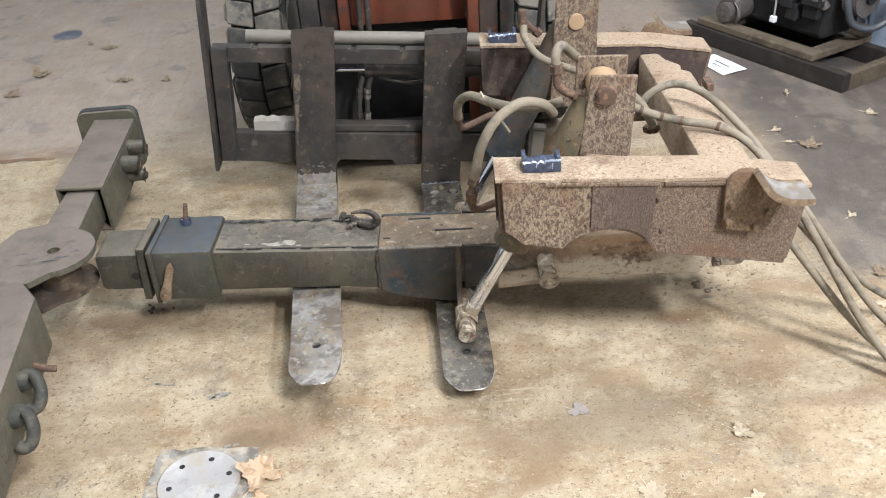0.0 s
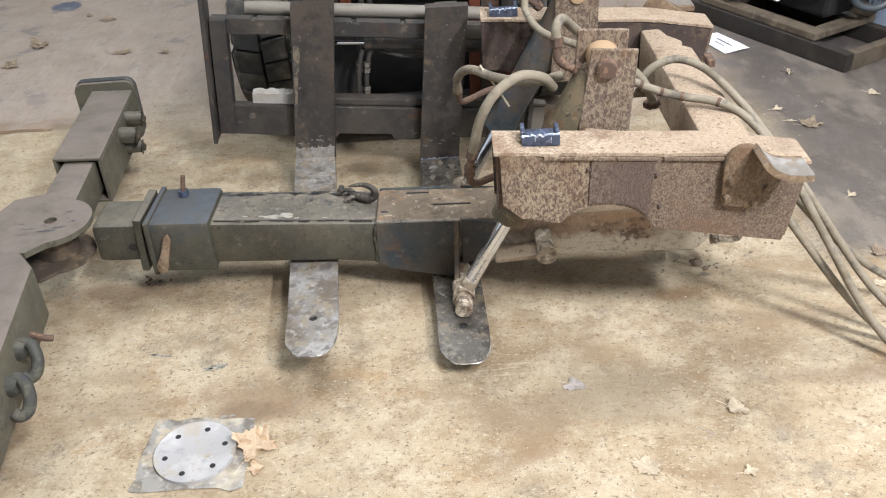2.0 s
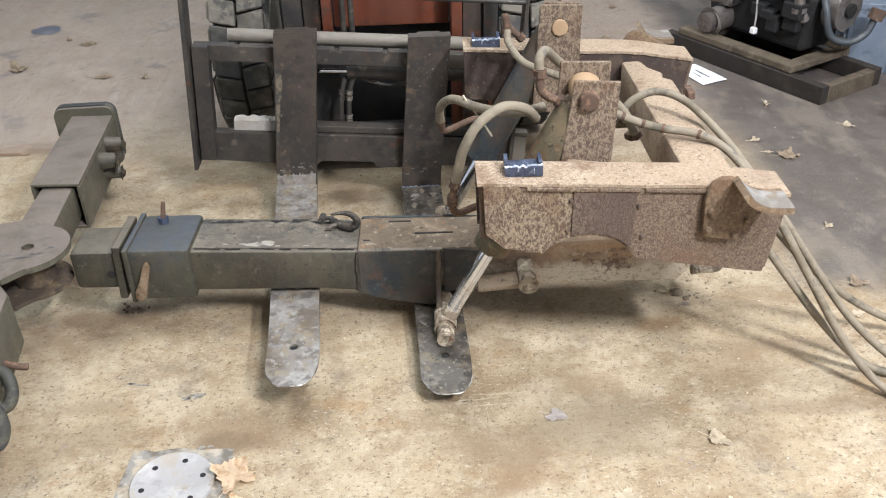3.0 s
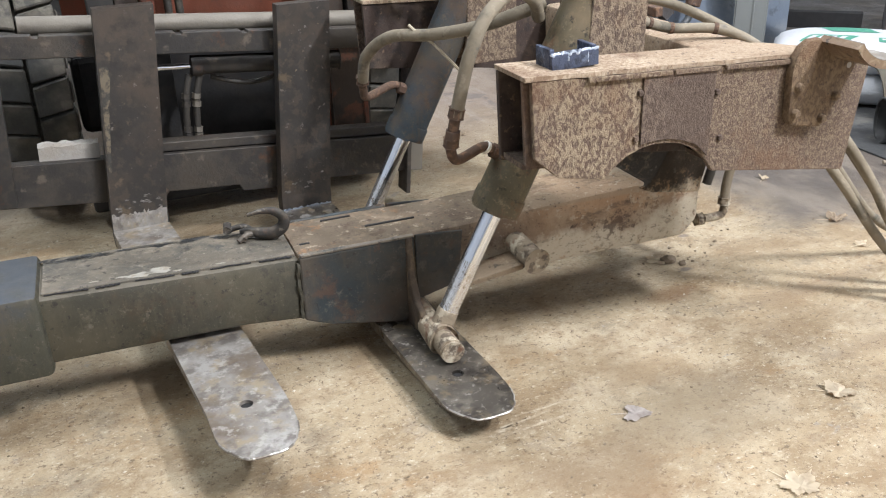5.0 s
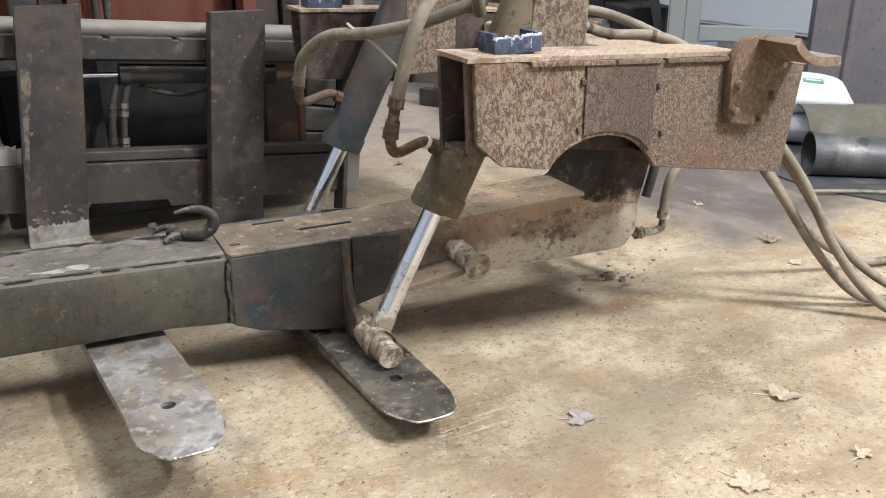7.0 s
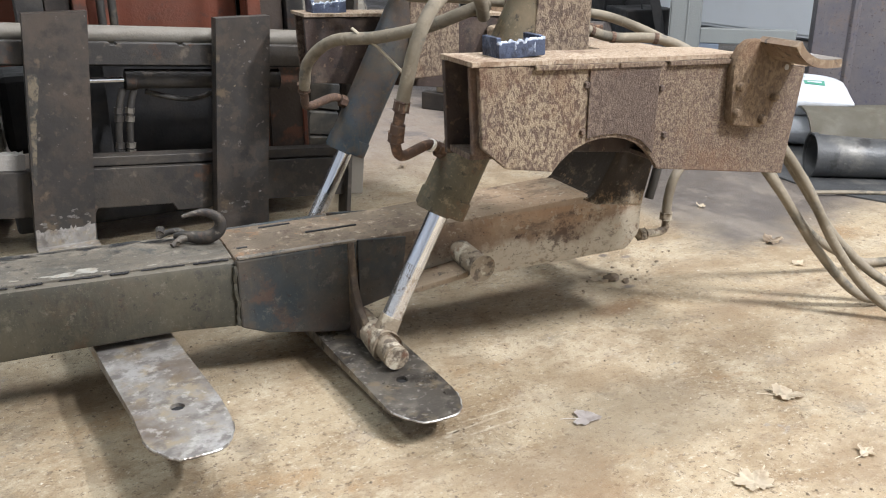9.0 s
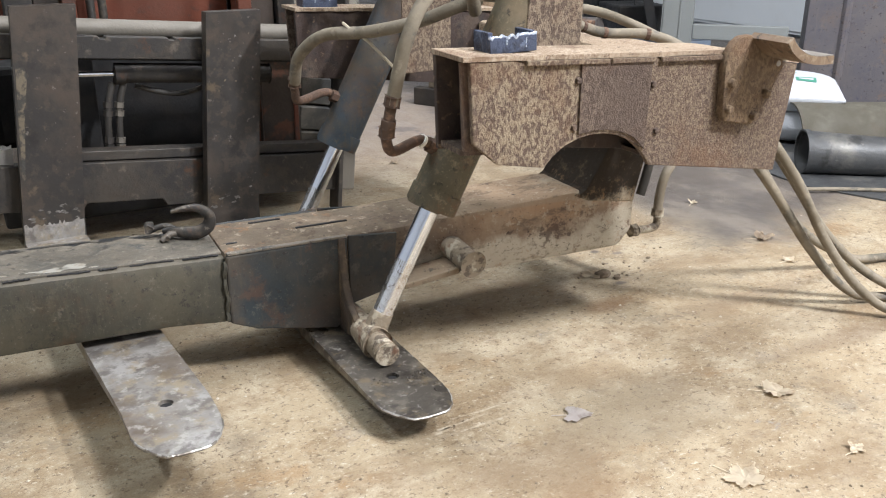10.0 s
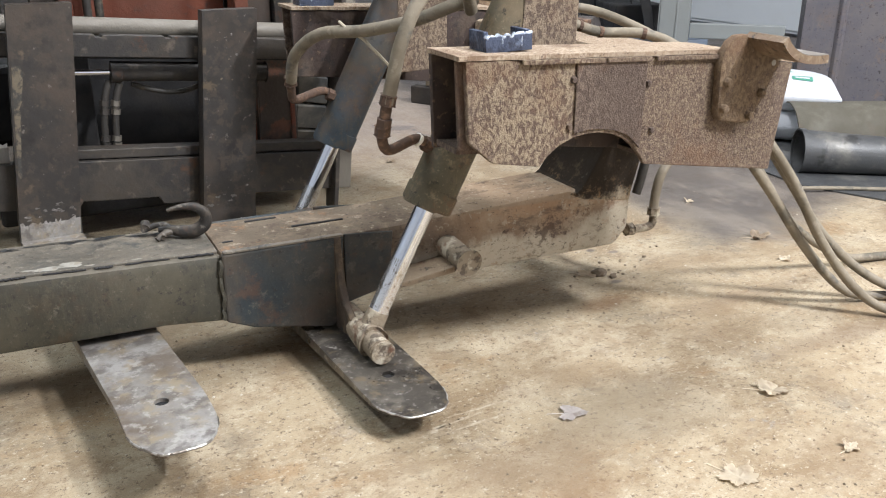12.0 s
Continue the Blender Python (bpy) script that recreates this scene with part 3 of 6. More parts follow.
def rod(p, q, r, r2=None, seg=20, bevel=0.0, bm=None):
    """A round bar from p to q."""
    p, q = Vector(p), Vector(q)
    own = bmesh.new()
    bmesh.ops.create_cone(own, cap_ends=True, segments=seg, radius1=r, radius2=r if r2 is None else r2, depth=(q - p).length)
    own.transform(Matrix.Translation((p + q) / 2) @ (q - p).to_track_quat("Z", "Y").to_matrix().to_4x4())
    if bevel:
        bmesh.ops.bevel(own, geom=[e for e in own.edges if e.calc_face_angle(0) > 1.2], offset=bevel, segments=2, profile=0.5, affect="EDGES")
    return merged(bm, own)


def spline(points, steps=10):
    """A smooth line through the points."""
    P = [Vector(p) for p in points]
    P = [2 * P[0] - P[1]] + P + [2 * P[-1] - P[-2]]
    out = []
    for i in range(1, len(P) - 2):
        a, b, c, d = P[i - 1:i + 3]
        for k in range(steps):
            t = k / steps
            out.append(0.5 * (2 * b + (c - a) * t + (2 * a - 5 * b + 4 * c - d) * t * t + (3 * b - a - 3 * c + d) * t ** 3))
    return out + [P[-2]]


def sweep(points, r, seg=12, bm=None, steps=10):
    """A round tube along a smooth line."""
    line = spline(points, steps)
    own = bmesh.new()
    rings, side = [], None
    for i, p in enumerate(line):
        way = (line[min(i + 1, len(line) - 1)] - line[max(i - 1, 0)]).normalized()
        side = way.orthogonal() if side is None else side - way * side.dot(way)
        side.normalize()
        up = way.cross(side)
        rings.append([own.verts.new(p + r * (math.cos(2 * math.pi * k / seg) * side + math.sin(2 * math.pi * k / seg) * up)) for k in range(seg)])
    for a, b in zip(rings, rings[1:]):
        for k in range(seg):
            own.faces.new((a[k], a[(k + 1) % seg], b[(k + 1) % seg], b[k]))
    own.faces.new(rings[0][::-1]), own.faces.new(rings[-1])
    return merged(bm, own)


# ---- floor, walls, ceiling ----
FX0, FX1, FY0, FY1 = -5.0, 5.0, -7.0, 8.0
floor = tagged(part("floor", box(FX0 - 0.2, FX1 + 0.2, FY0 - 0.2, FY1 + 0.2, -0.15, 0, 0), concrete), "stained bare concrete workshop floor with a slab joint", "floor", kind="structure")
for name, dims in (("wall_east", (FX1, FX1 + 0.2, FY0, FY1, 0, 4.1)), ("wall_west", (FX0 - 0.2, FX0, FY0, FY1, 0, 4.1)), ("wall_north", (FX0, FX1, FY1, FY1 + 0.2, 0, 4.1)), ("wall_south", (FX0, FX1, FY0 - 0.2, FY0, 0, 4.1))):
    tagged(part(name, box(*dims, 0), wall_paint), "plain painted workshop wall", "wall", kind="structure")
tagged(part("ceiling", box(FX0 - 0.2, FX1 + 0.2, FY0 - 0.2, FY1 + 0.2, 4.1, 4.3, 0), ceiling_paint), "plain pale workshop ceiling", "ceiling", kind="structure")

BOOM = pose(0, 0, 0, 0, 0, -2.94)


def on_floor(u, v, z=0.0, rz=0.0):
    return BOOM @ pose(u, v, z, 0, 0, rz)


# the joint between the slabs, broken along its edge
bm = bmesh.new()
rnd = random.Random(5)
edge = [(-5.0 + 0.06 * i) for i in range(66)]
lo = [bm.verts.new((x, 1.375 + rnd.uniform(-0.012, 0.004), 0.0015)) for x in edge]
hi = [bm.verts.new((x, 1.388 + rnd.uniform(-0.003, 0.014), 0.0015)) for x in edge]
for i in range(len(edge) - 1):
    bm.faces.new((lo[i], lo[i + 1], hi[i + 1], hi[i]))
tagged(part("slab_joint", bm, joint_dark), "dirt-filled joint between two concrete slabs", "floor joint", kind="structure")

# ---- wheel lift ----
PIVOT = (1.019, 0.378)
SWING = -2.0
lift = tagged(thing("wheel_lift", BOOM), "rusty hydraulic tow truck wheel lift lying across forklift forks", "wheel lift")
ARM = pose(PIVOT[0], 0, PIVOT[1], 0, SWING, 0) @ pose(-PIVOT[0], 0, -PIVOT[1])


def swung(u, v, z):
    return ARM @ Vector((u, v, z))


def arm_part(name, bm, mat, label="", smooth=False, parent=None):
    ob = part(name, bm, mat, parent or lift, label, smooth)
    if parent is None:
        ob.matrix_local = ARM
    return ob


def weld(points, r, mat, parent, seed=1):
    """A lumpy weld bead along a line."""
    line = spline(points, 8)
    rnd = random.Random(seed)
    return part("weld_bead", sweep([p + Vector((rnd.uniform(-1, 1), rnd.uniform(-1, 1), rnd.uniform(-1, 1))) * r * 0.45 for p in line[::2]], r, 6, steps=2), mat, parent)


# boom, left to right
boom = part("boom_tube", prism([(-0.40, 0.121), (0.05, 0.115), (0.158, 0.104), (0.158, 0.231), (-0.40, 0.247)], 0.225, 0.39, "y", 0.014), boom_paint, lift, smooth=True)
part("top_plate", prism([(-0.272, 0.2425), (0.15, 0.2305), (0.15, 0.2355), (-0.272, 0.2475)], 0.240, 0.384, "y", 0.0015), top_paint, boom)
for k, (a, b) in enumerate(((-0.268, -0.20), (-0.188, -0.15), (-0.125, -0.06), (-0.048, -0.02), (0.0, 0.07), (0.085, 0.142))):
    weld([(u, 0.2375 + 0.0012 * math.sin(40 * u), 0.2445 - 0.0284 * (u + 0.272)) for u in (a, (2 * a + b) / 3, (a + 2 * b) / 3, b)], 0.0013 + 0.0006 * (k % 2), black_iron, boom, k + 3)
rnd = random.Random(8)
for cu, w_, d_ in ((-0.118, 0.026, 0.012), (-0.082, 0.022, 0.014), (-0.146, 0.010, 0.004), (-0.055, 0.008, 0.004), (-0.10, 0.012, 0.005), (-0.19, 0.009, 0.003), (0.02, 0.010, 0.003)):
    bm = bmesh.new()
    cv = 0.247 + d_ * 0.5 + rnd.uniform(-0.003, 0.012)
    bm.faces.new([bm.verts.new((cu + w_ * rnd.uniform(0.55, 1.15) * math.cos(a), cv + d_ * rnd.uniform(0.45, 1.2) * math.sin(a), 0.2475 - 0.0284 * (cu + 0.10 + w_ * math.cos(a)) - 0.0042)) for a in [k * math.pi / 9 for k in range(18)]])
    for v in bm.verts:
        v.co.z = 0.2475 - 0.02844 * (v.co.x + 0.272) + 0.0006
    part("paint_patch", bm, paint_chip, boom, "chipped whitish paint patch")

base = part("base_tube", prism([(0.15, 0.105), (0.52, 0.113), (0.988, 0.111), (1.022, 0.148), (1.022, 0.232), (0.86, 0.252), (0.46, 0.236), (0.15, 0.238)], 0.229, 0.392, "y", 0.013), base_mud, lift, smooth=True)
for u0, u1, v in ((0.228, 0.288, 0.362), (0.165, 0.184, 0.268), (0.30, 0.40, 0.300)):
    part("slot", prism([(u0, v - 0.003), (u1, v - 0.0015), (u1, v + 0.0035), (u0, v + 0.003)], 0.2355, 0.2389, "z", 0), black_iron, base)
rnd = random.Random(21)
for k in range(16):
    cu, cv, w_, d_ = -0.262 + 0.026 * k + rnd.uniform(-0.008, 0.008), 0.373 + rnd.uniform(-0.010, 0.006), rnd.uniform(0.012, 0.030), rnd.uniform(0.004, 0.010)
    bm = bmesh.new()
    bm.faces.new([bm.verts.new((cu + w_ * rnd.uniform(0.5, 1.2) * math.cos(a), min(0.3825, cv + d_ * rnd.uniform(0.4, 1.3) * math.sin(a)), 0.0)) for a in [q * math.pi / 8 for q in range(16)]])
    for v in bm.verts:
        v.co.z = 0.2475 - 0.02844 * (v.co.x + 0.272) + 0.0007
    part("tar_streak", bm, tar, boom, "black tarry grime")
weld([(0.1495, 0.2235, z) for z in (0.114, 0.145, 0.18, 0.224)], 0.0048, boom_paint, base, 31)
# dark cover plate on the near face, flaring down to the ram foot
for v0, v1 in ((0.217, 0.2285), (0.3925, 0.404)):
    part("cover_plate", prism([(0.152, 0.108), (0.20, 0.088), (0.345, 0.060), (0.36, 0.075), (0.372, 0.235), (0.152, 0.234)], v0, v1, "y", 0.004), blue_paint, lift, "dark blue painted steel cover plate")
    part("backing_plate", prism([(0.374, 0.10), (0.46, 0.12), (0.47, 0.228), (0.374, 0.236)], v0 + 0.005, v1 - 0.001, "y", 0.002), blue_paint, lift)
part("cover_top", box(0.155, 0.37, 0.2170, 0.2285, 0.2345, 0.2385, 0.001), top_paint, lift)
for vs, sgn in ((0.217, -1), (0.404, 1)):
    far = sgn > 0
    vt = 0.052 if not far else 0.68
    web = [(vs - sgn * 0.01, 0.236), (vs + sgn * 0.002, 0.236), (vs + sgn * 0.008, 0.19), (vs + sgn * 0.020, 0.150), (vs + sgn * 0.040, 0.120), (vs + sgn * 0.075, 0.103), (vs + sgn * 0.075, 0.070), (vs + sgn * 0.02, 0.056), (vs - sgn * 0.01, 0.056)]
    part("flare_web", prism(web, 0.352, 0.366, "x", 0.004), rust_dark, lift, "", True)
    pin = part("foot_pin", rod((0.374, vs - sgn * 0.01, 0.080), (0.374, vt, 0.080), 0.0215, seg=24, bevel=0.004), mud_cake, lift, "mud-caked pin through the ram eye", True)
    part("pin_nut", rod((0.374, vt, 0.080), (0.374, vt + sgn * 0.008, 0.0795), 0.0185, seg=22, bevel=0.003), mud_cake, pin, smooth=True)
part("stub_pin", rod((0.585, 0.235, 0.178), (0.588, 0.140, 0.172), 0.0225, seg=20, bevel=0.004), mud_cake, lift, smooth=True)
part("stub_bracket", prism([(0.46, 0.136), (0.57, 0.148), (0.585, 0.162), (0.46, 0.146)], 0.165, 0.231, "y", 0.002), mud_rust, lift)

part("upstand", prism([(0.866, 0.2435), (0.900, 0.228), (1.0165, 0.212), (1.019, 0.232), (1.034, 0.29), (1.050, 0.350), (1.054, 0.39), (1.02, 0.41), (0.985, 0.41), (0.959, 0.365), (0.934, 0.320), (0.908, 0.275), (0.893, 0.253), (0.882, 0.2465)], 0.2265, 0.3945, "y", 0.003), upright_mud_shade, lift, "oily upright darkened with the arm's shade, with a rust-flecked edge at the pivot")
part("pivot_pin", rod((1.019, 0.19, 0.378), (1.019, 0.44, 0.378), 0.03, seg=24, bevel=0.004), rust_dark, lift, smooth=True)

# left end: collar, inner tube, knuckle, cross bar
collar = part("collar", box(-0.437, -0.276, 0.213, 0.401, 0.104, 0.256, 0.012), collar_paint, lift, "blue painted clamp collar", True)
part("collar_lip", box(-0.446, -0.432, 0.208, 0.405, 0.100, 0.260, 0.004), collar_paint, collar)
bolt = part("top_bolt", rod((-0.372, 0.355, 0.258), (-0.372, 0.355, 0.272), 0.014, seg=6, bevel=0.002), blue_weld, collar)
part("bolt_handle", rod((-0.372, 0.355, 0.272), (-0.367, 0.366, 0.312), 0.007, 0.0055, 12, 0.001), fitting_rust, bolt, smooth=True)
part("latch_lever", prism([(-0.395, 0.222), (-0.383, 0.232), (-0.378, 0.21), (-0.392, 0.165), (-0.402, 0.122), (-0.418, 0.108), (-0.432, 0.118), (-0.43, 0.14), (-0.413, 0.172)], 0.196, 0.210, "y", 0.005), mud_rust, collar, "worn brown latch lever", True)
inner = part("inner_tube", box(-0.594, -0.43, 0.232, 0.372, 0.128, 0.242, 0.016), boom_paint, lift, smooth=True)
part("tube_flange", prism([(-0.482, 0.105), (-0.462, 0.103), (-0.452, 0.262), (-0.474, 0.264)], 0.222, 0.385, "y", 0.004), boom_paint, lift)
part("side_hole", rod((-0.493, 0.233, 0.176), (-0.493, 0.2305, 0.176), 0.011, seg=16), black_iron, inner)
nose = [(-0.69 + 0.102 * math.cos(a), 0.238 + 0.108 * math.sin(a)) for a in [radians(d) for d in range(-75, 100, 12)]]
plan = nose + [(-0.735, 0.385), (-0.83, 0.35), (-0.868, 0.22), (-0.80, 0.09), (-0.70, 0.09)]


def with_hole(points, centre, r, z0, z1):
    """A plate with a round hole."""
    own = bmesh.new()
    hole = [(centre[0] + r * math.cos(k * math.pi / 8), centre[1] + r * math.sin(k * math.pi / 8)) for k in range(16)]
    rings = []
    for z in (z0, z1):
        loops = []
        for pts in (points, hole):
            vs = [own.verts.new((*p, z)) for p in pts]
            loops.append(vs)
            for i in range(len(vs)):
                own.edges.new((vs[i], vs[(i + 1) % len(vs)]))
        es = [e for e in own.edges if not e.link_faces and all(abs(w.co.z - z) < 1e-6 for w in e.verts)]
        bmesh.ops.triangle_fill(own, use_beauty=True, edges=es)
        rings.append(loops)
    for a, b in zip(rings[0], rings[1]):
        for i in range(len(a)):
            k = (i + 1) % len(a)
            own.faces.new((a[i], a[k], b[k], b[i]))
    return own


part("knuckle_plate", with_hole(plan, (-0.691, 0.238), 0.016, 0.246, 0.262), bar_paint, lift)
rnd = random.Random(33)
for cu, cv, w_, d_ in ((-0.655, 0.205, 0.020, 0.005), (-0.632, 0.232, 0.016, 0.005), (-0.735, 0.200, 0.018, 0.004), (-0.685, 0.188, 0.024, 0.004), (-0.745, 0.175, 0.014, 0.005), (-0.66, 0.28, 0.016, 0.003), (-0.72, 0.285, 0.014, 0.003), (-0.70, 0.215, 0.010, 0.003), (-0.76, 0.225, 0.012, 0.003)):
    bm = bmesh.new()
    bm.faces.new([bm.verts.new((cu + w_ * rnd.uniform(0.35, 1.25) * math.cos(a), cv + d_ * rnd.uniform(0.35, 1.3) * math.sin(a) + 0.15 * w_ * math.cos(a), 0.2627)) for a in [q * math.pi / 9 for q in range(18)]])
    part("paint_smear", bm, smear, lift, "dark blue-grey smear of old paint")
plan_low = [(-0.691 + (a + 0.691) * 0.86, 0.238 + (b - 0.238) * 0.86) for a, b in plan]
part("knuckle_plate", with_hole(plan_low, (-0.691, 0.238), 0.016, 0.154, 0.164), rust_dark, lift, "rusty lower knuckle plate")
part("knuckle_core", rod((-0.691, 0.238, 0.166), (-0.691, 0.238, 0.246), 0.052, seg=28), rust_dark, lift, smooth=True)
part("knuckle_pin", rod((-0.691, 0.238, 0.150), (-0.691, 0.238, 0.252), 0.015, seg=16), rust_dark, lift)
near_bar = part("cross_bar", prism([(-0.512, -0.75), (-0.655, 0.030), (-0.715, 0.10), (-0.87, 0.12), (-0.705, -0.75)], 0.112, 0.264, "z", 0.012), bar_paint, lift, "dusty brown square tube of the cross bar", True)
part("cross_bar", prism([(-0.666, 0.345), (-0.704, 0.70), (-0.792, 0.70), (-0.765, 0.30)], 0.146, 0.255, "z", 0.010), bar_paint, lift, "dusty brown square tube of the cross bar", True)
# the sleeve over it: four walls, open at the near end
plan_ = [(-0.666, 0.56), (-0.716, 1.045), (-0.853, 1.045), (-0.806, 0.56)]
sleeve = part("bar_sleeve", prism(plan_, 0.262, 0.272, "z", 0.003), bar_paint, lift, "dusty brown open sleeve tube")
part("sleeve_wall", prism(plan_, 0.124, 0.132, "z", 0.002), bar_paint, sleeve)
part("sleeve_wall", prism([(-0.666, 0.56), (-0.716, 1.045), (-0.725, 1.045), (-0.675, 0.56)], 0.1325, 0.2615, "z", 0.001), bar_paint, sleeve)
part("sleeve_wall", prism([(-0.797, 0.56), (-0.844, 1.045), (-0.853, 1.045), (-0.806, 0.56)], 0.1325, 0.2615, "z", 0.001), bar_paint, sleeve)


def plate_rounded(x0, x1, z0, z1, y0, y1, r):
    pts = []
    for cx, cz, a0 in ((x1 - r, z1 - r, 0), (x0 + r, z1 - r, 90), (x0 + r, z0 + r, 180), (x1 - r, z0 + r, 270)):
        pts += [(cx + r * math.cos(radians(a0 + d)), cz + r * math.sin(radians(a0 + d))) for d in (0, 22, 45, 68, 90)]
    return prism(pts, y0, y1, "y", 0.002)


end = part("end_plate", plate_rounded(-0.098, 0.098, 0.085, 0.298, 0.0, 0.014, 0.03), bar_paint, lift)
end.matrix_local = pose(-0.812, 1.046, 0, 0, 0, 5.5)
part("rubber_pad", plate_rounded(-0.099, 0.099, 0.09, 0.302, 0.0145, 0.04, 0.032), rubber, end)
for vv, z, r in ((0.80, 0.225, 0.028), (0.90, 0.235, 0.026), (0.83, 0.170, 0.022)):
    u = -0.69 - 0.103 * (vv - 0.79)
    lug = part("side_lug", rod((u - 0.01, vv, z), (u + 0.048, vv + 0.01, z - 0.008), r, r * 0.8, 14, 0.008), boom_paint, sleeve, smooth=True)
    part("lug_core", rod((u + 0.046, vv + 0.01, z - 0.008), (u + 0.056, vv + 0.01, z - 0.009), r * 0.45, None, 10), rust_dark, lug)
for vv, z in ((-0.215, 0.215), (-0.315, 0.20)):
    du = -0.012 - 0.18 * (vv + 0.15)
    curve = [(-0.61, vv + 0.01, z), (-0.592, vv + 0.012, z + 0.006), (-0.574, vv + 0.004, z), (-0.563, vv - 0.014, z - 0.024), (-0.566, vv - 0.032, z - 0.046), (-0.580, vv - 0.042, z - 0.052), (-0.592, vv - 0.040, z - 0.044)]
    curve = [(a + du, q, r_) for a, q, r_ in curve]
    lug = part("grab_hook", sweep(curve, 0.0135, 12), hook_olive, near_bar, "olive forged hook welded to the bar", True)
    part("hook_root", rod((-0.625 + du, vv + 0.004, z - 0.008), (-0.588 + du, vv + 0.004, z - 0.006), 0.027, 0.021, 14, 0.005), hook_olive, lug, smooth=True)
part("grab_pin", sweep([(-0.64, -0.12, 0.18), (-0.600, -0.12, 0.165), (-0.580, -0.116, 0.160)], 0.008, 10), fitting_rust, near_bar, smooth=True)

# chain hook lying on the boom
hook = tagged(thing("chain_hook", BOOM), "rusty forged chain hook lying on the boom", "hook")


def tapered(points, radii, seg=12, flat=1.0):
    """A forged bar of changing thickness along a smooth line."""
    line = spline(points, 6)
    own = bmesh.new()
    rings, side = [], None
    for i, p in enumerate(line):
        f = i / (len(line) - 1) * (len(radii) - 1)
        k = min(int(f), len(radii) - 2)
        r = radii[k] + (radii[k + 1] - radii[k]) * (f - k)
        way = (line[min(i + 1, len(line) - 1)] - line[max(i - 1, 0)]).normalized()
        side = Vector((0, 1, 0)) if side is None else side
        side = (side - way * side.dot(way)).normalized()
        up = way.cross(side)
        rings.append([own.verts.new(p + r * (flat * math.cos(2 * math.pi * q / seg) * side + math.sin(2 * math.pi * q / seg) * up)) for q in range(seg)])
    for a, b in zip(rings, rings[1:]):
        for q in range(seg):
            own.faces.new((a[q], a[(q + 1) % seg], b[(q + 1) % seg], b[q]))
    own.faces.new(rings[0][::-1]), own.faces.new(rings[-1])
    return own


part("hook_body", tapered([(0.072, 0.347, 0.251), (0.086, 0.341, 0.252), (0.106, 0.328, 0.250), (0.129, 0.317, 0.251), (0.146, 0.309, 0.264), (0.147, 0.305, 0.284), (0.129, 0.304, 0.299), (0.106, 0.303, 0.302), (0.083, 0.302, 0.299)], (0.005, 0.0075, 0.0115, 0.0125, 0.0115, 0.010, 0.0085, 0.006, 0.0035), 12, 0.8), hook_iron, hook, "", True)
# the clevis, its upper jaw cocked above the lower one
part("clevis_jaw", tapered([(0.094, 0.343, 0.253), (0.080, 0.352, 0.258), (0.066, 0.358, 0.256), (0.054, 0.361, 0.252), (0.048, 0.362, 0.255)], (0.005, 0.006, 0.0052, 0.006, 0.005), 10), hook_iron, hook, smooth=True)
part("clevis_eye", rod((0.049, 0.350, 0.256), (0.053, 0.372, 0.257), 0.0078, None, 16, 0.002), hook_iron, hook, smooth=True)
part("clevis_jaw", tapered([(0.096, 0.333, 0.247), (0.084, 0.330, 0.250), (0.074, 0.326, 0.247), (0.064, 0.321, 0.242)], (0.005, 0.0062, 0.0058, 0.005), 10), hook_iron, hook, smooth=True)
part("clevis_pin", rod((0.075, 0.318, 0.246), (0.082, 0.338, 0.250), 0.0042, None, 12, 0.001), hook_iron, hook, smooth=True)

# swung frame
SIDE = [(0.464, 0.601), (0.467, 0.482), (0.507, 0.445), (0.589, 0.428), (0.604, 0.443), (0.625, 0.457), (0.65, 0.4655), (0.675, 0.4685), (0.70, 0.467), (0.725, 0.461), (0.748, 0.450), (0.766, 0.435), (0.78, 0.418), (0.79, 0.402), (1.07, 0.35), (1.10, 0.536), (0.94, 0.566)]
TOPLINE = [(0.452, 0.6025), (0.60, 0.592), (0.78, 0.5785), (0.935, 0.567), (1.02, 0.5515), (1.105, 0.536)]


def strip(line, t, v0, v1, rough=0.0, seed=0):
    """A rolled plate that follows a line, with a torn edge."""
    own = bmesh.new()
    rnd = random.Random(seed)
    pts = [Vector((a, 0, b)) for a, b in line]
    pts = [p for p in spline(pts, 7)]
    rows = []
    for p in pts:
        j = rnd.uniform(-rough, rough)
        rows.append([own.verts.new((p.x, v0 + j, p.z)), own.verts.new((p.x, v1, p.z)), own.verts.new((p.x, v1, p.z + t)), own.verts.new((p.x, v0 + j, p.z + t))])
    for a, b in zip(rows, rows[1:]):
        for k in range(4):
            own.faces.new((a[k], a[(k + 1) % 4], b[(k + 1) % 4], b[k]))
    own.faces.new(rows[0][::-1]), own.faces.new(rows[-1])
    return own


